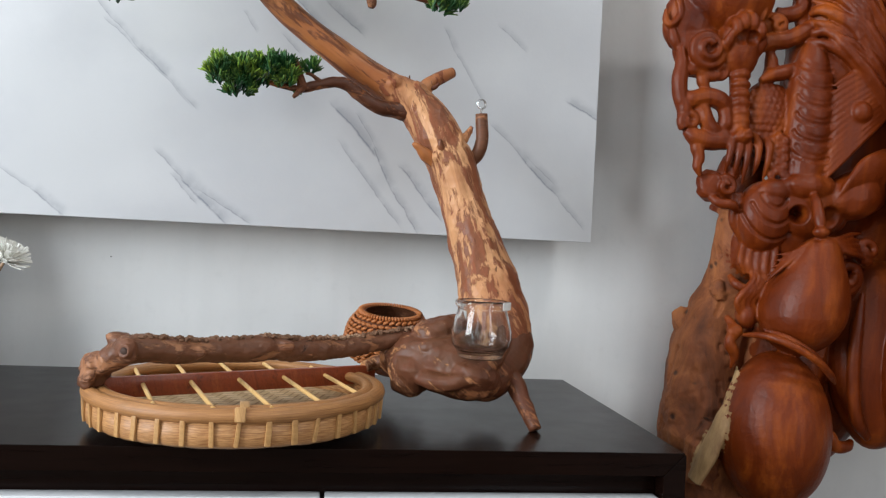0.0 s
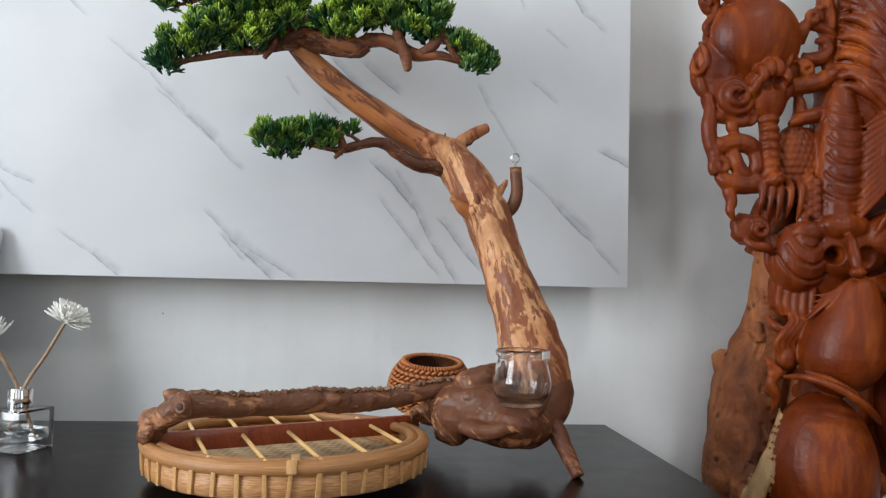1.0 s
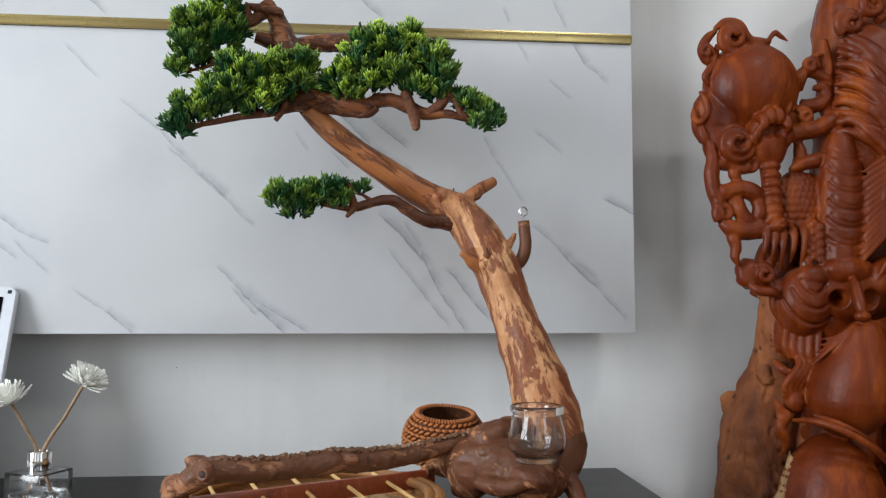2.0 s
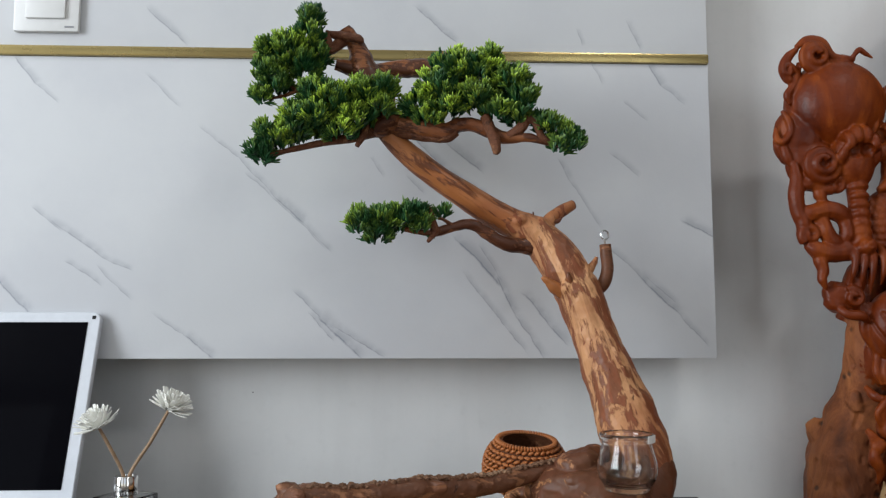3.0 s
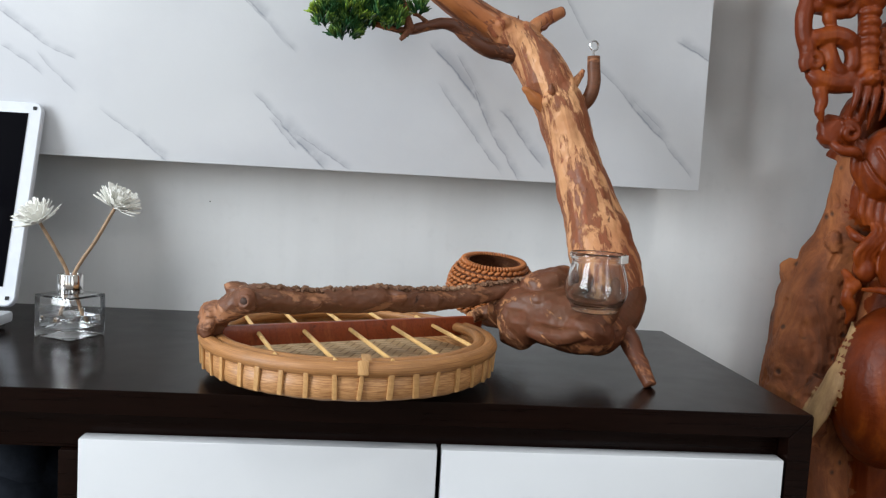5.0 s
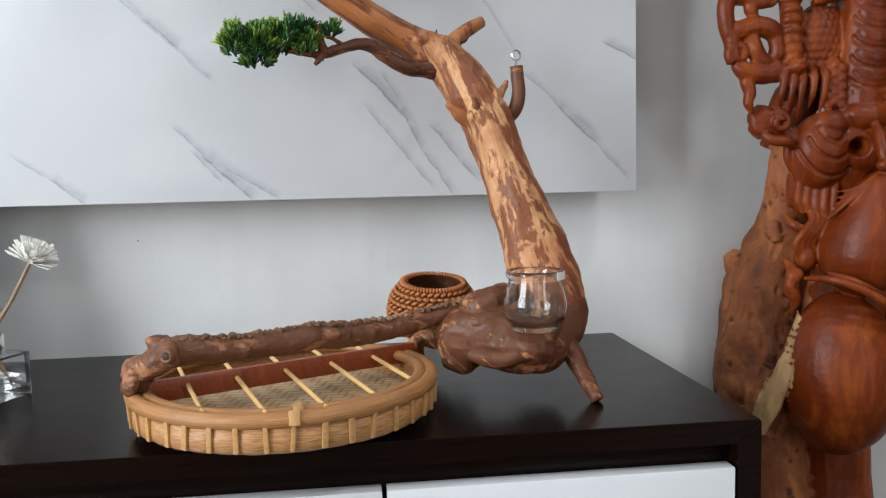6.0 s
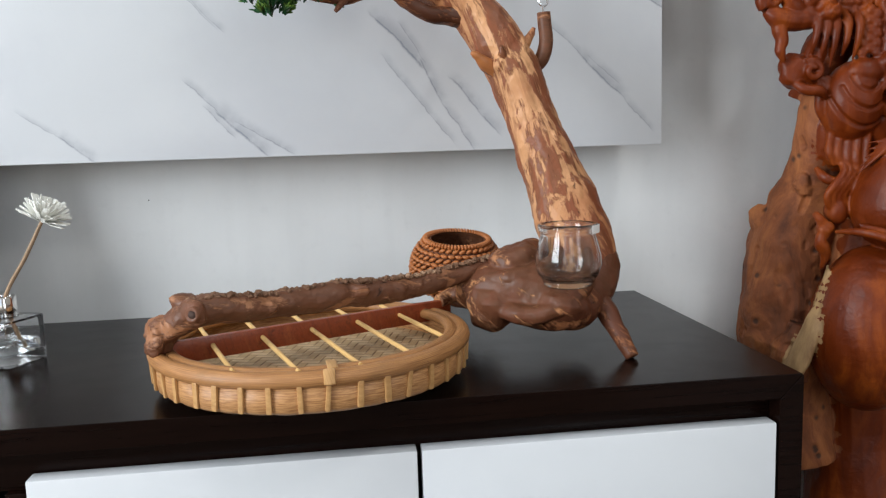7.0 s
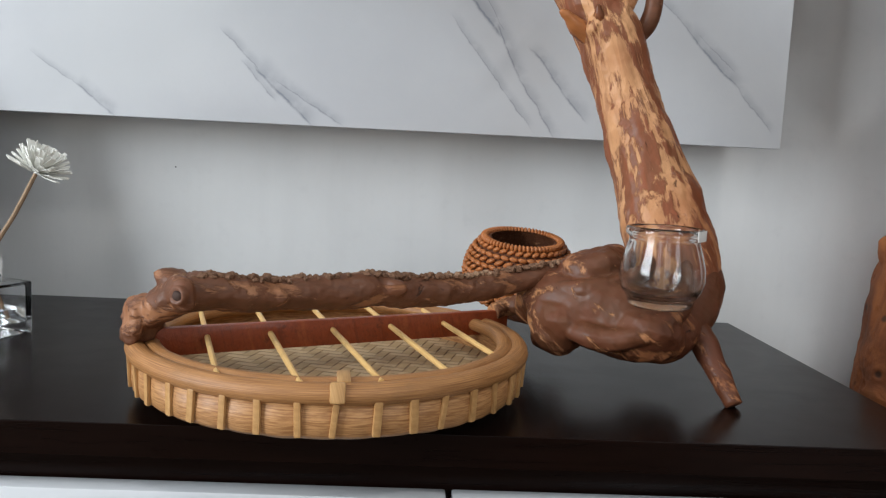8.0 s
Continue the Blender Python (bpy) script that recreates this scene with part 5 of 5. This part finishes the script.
    for r, cz in ((0.021, 0.770), (0.034, 0.762), (0.044, 0.752)):
        arc = []
        for q in np.linspace(math.pi * 1.08, math.pi * 1.95, 14):
            x, z = 0.208 + r * 0.85 * math.cos(q), cz + r * math.sin(q)
            o = 1 - ((x - 0.206) / 0.036) ** 2 - ((z - 0.738) / 0.046) ** 2
            arc.append((x, 0.252 - 0.030 * math.sqrt(max(0.0, o)), z))
        groove(arc, 0.0036, 0.0030)
    # peak between two hollows
    s.blob((0.262, 0.250, 0.748), (0.055, 0.032, 0.040), (0, 0, 0), 0.08, 40, 0, 30, 20)
    s.blob((0.254, 0.236, 0.778), (0.036, 0.024, 0.020), (0, 0, 0), 0.1, 50, 0, 26, 16)
    strand([(0.251, 0.220, 0.772), (0.250, 0.208, 0.756), (0.248, 0.198, 0.736), (0.247, 0.193, 0.722)], 0.006, 0.0085, 0.0, 0.04)
    s.blob((0.247, 0.192, 0.720), (0.0105, 0.009, 0.007), (0, 0, 0), 0.05)
    for x, r, d in ((0.237, 0.013, 0.030), (0.277, 0.014, 0.026)):
        cuts.append((Vector((x, 0.222, 0.741)), r, d))
    for k in range(5):
        strand([(0.250, 0.196, 0.712 - 0.001 * k), (0.272 + 0.004 * k, 0.197, 0.713 - 0.004 * k), (0.300 + 0.004 * k, 0.212, 0.720 - 0.007 * k), (0.325, 0.226, 0.722 - 0.009 * k)], 0.0036, 0.0026, 0.0, 0.05)
        strand([(0.247, 0.200, 0.714), (0.236 - 0.002 * k, 0.204, 0.704 - 0.003 * k), (0.222 - 0.003 * k, 0.211, 0.694 - 0.005 * k), (0.208 - 0.003 * k, 0.226, 0.690 - 0.009 * k)], 0.0030, 0.0020, 0.0, 0.05)
    coil((0.303, 0.226, 0.668), 0.022, 1.7, 0.0075, 0.6, -1, 0.012)
    s.blob((0.315, 0.262, 0.665), (0.035, 0.03, 0.045), (0, 0, 0), 0.15, 40)
    coil((0.330, 0.222, 0.702), 0.014, 1.4, 0.006, 2.6, 1, 0.006)
    # ribbed column: overlapping plates, with a scaled flank and brushed locks beside it
    s.tube([(0.270, 0.272, 0.975), (0.262, 0.262, 0.93), (0.257, 0.250, 0.88), (0.252, 0.244, 0.83), (0.250, 0.246, 0.78), (0.255, 0.252, 0.745)], [0.030, 0.026, 0.024, 0.024, 0.026, 0.030], 26, 6, 0.03)
    s.blob((0.256, 0.246, 0.855), (0.032, 0.028, 0.115), (0, 2, 0), 0.015, 30, 0, 36, 30)
    for k in range(9):
        cx, cz = 0.2600 - 0.0011 * k, 0.940 - k * 0.0225
        for drop, cut in ((0.0, 0.0027), (0.0048, 0.0013)):
            arc = []
            for q in np.linspace(-1.4, 1.4, 17):
                x, z = cx + (0.027 - drop) * math.sin(q), cz - 0.002 + drop - 0.0165 * math.cos(q)
                o = 1 - ((x - 0.256) / 0.032) ** 2 - ((z - 0.855) / 0.115) ** 2
                arc.append((x, 0.246 - 0.028 * math.sqrt(max(0.02, o)), z))
            groove(arc, 0.0042, cut)
    for a in range(12):
        for b in range(9):
            x, z = 0.178 + 0.0072 * b + 0.0036 * (a % 2), 0.912 - 0.0088 * a
            o = 1 - ((x - 0.208) / 0.036) ** 2 - ((z - 0.862) / 0.05) ** 2
            if o > 0.05:
                s.blob((x, 0.2635 - 0.020 * math.sqrt(o), z), (0.0044, 0.0028, 0.0056), (-22, 0, 0), 0.04, 50, 0, 9, 7)
    s.blob((0.208, 0.262, 0.862), (0.036, 0.020, 0.050), (0, 0, 0), 0.08, 40, 0, 26, 18)
    for a in range(5):
        for b in range(3):
            s.blob((0.222 - 0.007 * b, 0.236 + 0.003 * b, 0.792 + 0.0105 * a + 0.005 * (b % 2)), (0.0062, 0.005, 0.007), (-24, 0, 0), 0.04, 50, 0, 10, 8)
    for k in range(13):
        a = k / 12
        strand([(0.2765 - 0.008 * a, 0.224, 0.905 - 0.118 * a), (0.292 - 0.004 * a, 0.219, 0.917 - 0.104 * a), (0.318, 0.216, 0.930 - 0.086 * a), (0.352, 0.220, 0.948 - 0.072 * a)], 0.0042, 0.0058, 0.0015, 0.08)
    for k in range(11):
        a = k / 10
        strand([(0.285 + 0.055 * a, 0.222, 0.762 + 0.012 * a), (0.296 + 0.05 * a, 0.212, 0.788 + 0.012 * a), (0.315 + 0.045 * a, 0.210, 0.812 + 0.006 * a), (0.345 + 0.03 * a, 0.218, 0.828 - 0.004 * a)], 0.0046, 0.0055, 0.001, 0.08)
    s.blob((0.318, 0.236, 0.770), (0.045, 0.028, 0.030), (0, -20, 0), 0.08, 40, 0, 28, 18)
    s.blob((0.307, 0.214, 0.872), (0.013, 0.011, 0.013), (0, 0, 0), 0.06, 40)
    s.blob((0.305, 0.250, 0.935), (0.055, 0.026, 0.045), (0, 0, 0), 0.1, 40, 0, 26, 18)
    s.blob((0.325, 0.258, 1.000), (0.070, 0.040, 0.11), (0, 0, 0), 0.08, 40, 0, 30, 22)
    s.blob((0.216, 0.275, 0.700), (0.042, 0.028, 0.045), (0, 0, 0), 0.1, 40, 0, 26, 18)
    s.blob((0.246, 0.266, 0.712), (0.052, 0.030, 0.042), (0, 0, 0), 0.1, 40, 0, 26, 18)
    # the mass behind and beside
    # First blob: unseen bulge added to block light from the right.
    s.blob((0.445, 0.165, 0.82), (0.098, 0.085, 0.36), (0, 0, 0), 0.12, 14, 0, 30, 30)
    s.blob((0.345, 0.305, 0.88), (0.095, 0.070, 0.20), (0, 0, 0), 0.10, 14, 0, 30, 24)
    s.blob((0.385, 0.305, 1.10), (0.125, 0.070, 0.17), (0, 0, 0), 0.10, 14, 0, 30, 24)
    s.blob((0.40, 0.31, 0.72), (0.10, 0.06, 0.15), (0, 0, 0), 0.12, 14, 0, 30, 24)
    # swept locks above the column
    for k in range(15):
        a = k / 14
        b = 0.006 * math.sin(k * 1.9)
        strand([(0.248 + 0.012 * a, 0.246, 0.962 + 0.125 * a), (0.264 + 0.012 * a, 0.229, 0.958 + 0.120 * a + b), (0.290 + 0.008 * a, 0.219 - 0.005 * (k % 3), 0.940 + 0.112 * a), (0.322, 0.214 - 0.005 * (k % 2), 0.905 + 0.108 * a - b), (0.37, 0.225, 0.850 + 0.10 * a)],
               0.0050 + 0.0024 * math.sin(k * 2.1), 0.0062 + 0.002 * math.cos(k * 1.7), 0.004 * math.sin(k * 1.3), 0.2)
    for k in range(9):
        a = k / 8
        strand([(0.262 + 0.028 * a, 0.236, 1.085 + 0.02 * a), (0.280 + 0.03 * a, 0.222, 1.065 + 0.02 * a), (0.305 + 0.03 * a, 0.214, 1.035 + 0.02 * a), (0.345 + 0.02 * a, 0.220, 1.005 + 0.02 * a)], 0.0058, 0.0066, 0.003, 0.12)
    coil((0.268, 0.232, 1.103), 0.017, 1.6, 0.0062, 0.4, 1, 0.008)
    coil((0.296, 0.228, 1.125), 0.020, 1.5, 0.0068, 2.0, -1, 0.008)
    # globe under a crest of cloud scrolls
    s.blob((0.150, 0.270, 1.024), (0.064, 0.048, 0.060), (0, 8, 0), 0.01, 18, 0, 44, 30)
    s.blob((0.108, 0.274, 0.985), (0.038, 0.026, 0.046), (0, 14, 0), 0.12, 40, 0, 26, 18)
    s.blob((0.116, 0.255, 1.084), (0.015, 0.006, 0.015), (0, 0, 0), 0.1)
    coil((0.116, 0.250, 1.084), 0.0195, 1.9, 0.0056, 0.2, 1, 0.008)
    strand([(0.096, 0.258, 1.098), (0.112, 0.257, 1.108), (0.130, 0.256, 1.104), (0.142, 0.256, 1.086), (0.158, 0.255, 1.082), (0.172, 0.254, 1.083)], 0.0068, 0.0058)
    strand([(0.166, 0.254, 1.081), (0.176, 0.252, 1.094), (0.184, 0.252, 1.090), (0.194, 0.251, 1.083)], 0.0048, 0.0026)
    strand([(0.098, 0.258, 1.096), (0.086, 0.258, 1.086), (0.078, 0.258, 1.070), (0.084, 0.258, 1.056), (0.096, 0.260, 1.050)], 0.0066, 0.006)
    strand([(0.100, 0.260, 1.078), (0.096, 0.258, 1.062), (0.090, 0.258, 1.046), (0.082, 0.258, 1.034), (0.086, 0.258, 1.022)], 0.0056, 0.005)
    coil((0.083, 0.256, 1.066), 0.009, 1.2, 0.0042, 1.0, -1, 0.004)
    strand([(0.074, 0.258, 1.014), (0.082, 0.256, 1.000), (0.083, 0.255, 0.984), (0.072, 0.256, 0.972), (0.066, 0.258, 0.978), (0.066, 0.259, 0.992)], 0.0045, 0.0045)
    strand([(0.074, 0.260, 0.972), (0.078, 0.258, 0.955), (0.086, 0.257, 0.940)], 0.0075, 0.008)
    # large cloud scroll beside the fist
    s.blob((0.116, 0.264, 0.945), (0.036, 0.020, 0.036), (0, 0, 0), 0.1, 45, 0, 26, 18)
    coil((0.114, 0.243, 0.942), 0.0235, 2.0, 0.0058, 0.5, 1, 0.012)
    s.blob((0.114, 0.244, 0.942), (0.010, 0.010, 0.010), (0, 0, 0), 0.05)
    coil((0.137, 0.250, 0.918), 0.012, 1.2, 0.005, 3.5, -1, 0.004)
    strand([(0.094, 0.252, 0.925), (0.110, 0.249, 0.914), (0.128, 0.249, 0.910), (0.145, 0.250, 0.917)], 0.0072, 0.0072)
    # clenched form: palm, four bent rods and a hollow
    s.blob((0.160, 0.248, 0.948), (0.027, 0.020, 0.038), (0, -4, 0), 0.06, 40, taper=-0.12)
    for k, (x, z) in enumerate(((0.1445, 0.974), (0.1545, 0.982), (0.1655, 0.982), (0.1755, 0.973))):
        strand([(x, 0.252, z - 0.014), (x, 0.240, z), (x, 0.228, z - 0.001), (x + 0.0005, 0.225, z - 0.010), (x + 0.0005, 0.232, z - 0.018)], 0.0072, 0.0066, 0, 0.05)
    strand([(0.139, 0.246, 0.935), (0.137, 0.232, 0.950), (0.142, 0.226, 0.966)], 0.0075, 0.0055, 0, 0.06)
    strand([(0.181, 0.246, 0.935), (0.184, 0.234, 0.952), (0.180, 0.228, 0.964)], 0.006, 0.005, 0, 0.06)
    strand([(0.182, 0.245, 0.975), (0.187, 0.240, 0.990), (0.191, 0.240, 1.004)], 0.0045, 0.002)
    for x in (0.153, 0.167):
        cuts.append((Vector((x, 0.229, 0.956)), 0.010, 0.007))
    # ringed rod below it
    s.tube([(0.160, 0.250, 0.930), (0.162, 0.249, 0.905), (0.164, 0.248, 0.87), (0.165, 0.248, 0.835)], [0.013, 0.0115, 0.012, 0.0145], 16, 6, 0.03)
    for k in range(7):
        z = 0.912 - k * 0.0118
        s.blob((0.1622 + 0.0004 * k, 0.245, z), (0.0132, 0.0112, 0.0068), (-18, 0, 0), 0.04, 50, 0, 18, 9)
    s.blob((0.165, 0.236, 0.836), (0.0125, 0.009, 0.010), (0, 0, 0), 0.25, 120)
    coil((0.165, 0.229, 0.838), 0.006, 1.2, 0.003, 0.0, 1, 0.002)
    # pierced lace left of the rod
    strand([(0.086, 0.254, 0.945), (0.087, 0.252, 0.922), (0.084, 0.25, 0.900), (0.087, 0.25, 0.880), (0.092, 0.25, 0.866), (0.088, 0.25, 0.850)], 0.0095, 0.0099)
    strand([(0.087, 0.25, 0.884), (0.102, 0.248, 0.880), (0.120, 0.247, 0.884), (0.138, 0.248, 0.879), (0.155, 0.25, 0.868)], 0.0108, 0.0125)
    strand([(0.110, 0.25, 0.916), (0.1145, 0.249, 0.903), (0.121, 0.248, 0.890)], 0.0082, 0.0079)
    strand([(0.086, 0.252, 0.915), (0.100, 0.25, 0.918), (0.114, 0.249, 0.914)], 0.0092, 0.0092)
    coil((0.0985, 0.247, 0.852), 0.012, 1.3, 0.0056, 2.2, 1, 0.004)
    s.blob((0.099, 0.254, 0.855), (0.014, 0.008, 0.018), (0, 0, 0), 0.15, 60)
    strand([(0.104, 0.249, 0.876), (0.115, 0.248, 0.868), (0.120, 0.247, 0.855), (0.128, 0.247, 0.844), (0.142, 0.248, 0.840)], 0.0092, 0.0106)
    strand([(0.134, 0.248, 0.878), (0.145, 0.247, 0.866), (0.146, 0.247, 0.852), (0.140, 0.248, 0.842)], 0.0090, 0.0106)
    s.blob((0.156, 0.253, 0.852), (0.013, 0.010, 0.024), (0, 0, 0), 0.15, 60)
    strand([(0.094, 0.249, 0.840), (0.108, 0.247, 0.832), (0.126, 0.247, 0.829), (0.146, 0.248, 0.831), (0.160, 0.249, 0.836)], 0.0106, 0.0132)
    strand([(0.106, 0.248, 0.834), (0.110, 0.246, 0.818), (0.1125, 0.245, 0.806), (0.110, 0.244, 0.796), (0.1155, 0.244, 0.783)], 0.0095, 0.0048)
    # arm-like links between globe and locks
    strand([(0.182, 0.258, 0.945), (0.200, 0.254, 0.960), (0.222, 0.250, 0.963), (0.245, 0.248, 0.975), (0.262, 0.25, 0.990)], 0.0114, 0.0114)
    strand([(0.205, 0.258, 0.955), (0.209, 0.256, 0.935), (0.204, 0.254, 0.918), (0.192, 0.252, 0.910)], 0.0086, 0.0078)
    strand([(0.192, 0.25, 0.911), (0.204, 0.249, 0.917), (0.222, 0.25, 0.922), (0.240, 0.25, 0.932)], 0.0072, 0.0120)
    coil((0.212, 0.250, 0.982), 0.0105, 1.3, 0.005, 0.8, 1, 0.004)
    s.blob((0.212, 0.262, 0.984), (0.020, 0.012, 0.016), (0, 0, 0), 0.1, 60)
    strand([(0.214, 0.262, 1.003), (0.232, 0.258, 0.999), (0.246, 0.257, 1.008), (0.244, 0.256, 1.022), (0.230, 0.256, 1.022)], 0.0114, 0.0072)
    strand([(0.212, 0.260, 1.018), (0.212, 0.258, 1.034), (0.220, 0.257, 1.044), (0.232, 0.256, 1.042), (0.246, 0.255, 1.036), (0.262, 0.254, 1.026)], 0.0106, 0.0054)
    coil((0.224, 0.252, 1.050), 0.010, 1.2, 0.0055, 1.0, -1, 0.004)
    strand([(0.222, 0.256, 1.056), (0.232, 0.254, 1.064), (0.243, 0.252, 1.068)], 0.0066, 0.0036)
    strand([(0.250, 0.262, 1.09), (0.252, 0.262, 1.05), (0.250, 0.262, 1.01), (0.252, 0.262, 0.975)], 0.0108, 0.0120)
    s.blob((0.330, 0.315, 0.53), (0.075, 0.045, 0.115), (0, 0, 0), 0.1, 20, 0, 28, 20)
    # smooth hanging cloth with two folds and a curled hem
    s.blob((0.376, 0.252, 0.568), (0.068, 0.045, 0.122), (0, 0, 0), 0.03, 14, 0, 36, 26)
    strand([(0.330, 0.225, 0.648), (0.322, 0.222, 0.600), (0.320, 0.222, 0.545), (0.330, 0.226, 0.490), (0.352, 0.232, 0.462)], 0.007, 0.009, 0.0, 0.05)
    strand([(0.372, 0.212, 0.640), (0.358, 0.206, 0.580), (0.362, 0.208, 0.520), (0.378, 0.220, 0.475)], 0.006, 0.010, 0.0, 0.05)
    strand([(0.292, 0.246, 0.475), (0.302, 0.238, 0.462), (0.312, 0.236, 0.452), (0.326, 0.238, 0.450), (0.336, 0.242, 0.458)], 0.010, 0.007, 0.002, 0.2)
    for _ in range(36):
        x, z = rng.uniform(0.36, 0.48), rng.uniform(0.70, 1.15)
        a, r = rng.uniform(0, 6.28), rng.uniform(0.016, 0.032)
        strand([(x + r * q * math.cos(a), 0.240 - 0.008 * math.cos(q), z + r * q * math.sin(a)) for q in (-1, -.4, .3, 1)], 0.009, 0.005, 0.003, 0.2)
    ob = new("statue", fused("statue", s, [M_VARNISH, M_RAW, M_PALE], 0.0016, 0.00016, 120.0, 1, cuts))
    tagged(ob, "tall carved reddish varnished root statue standing on the floor", "statue")


statue()
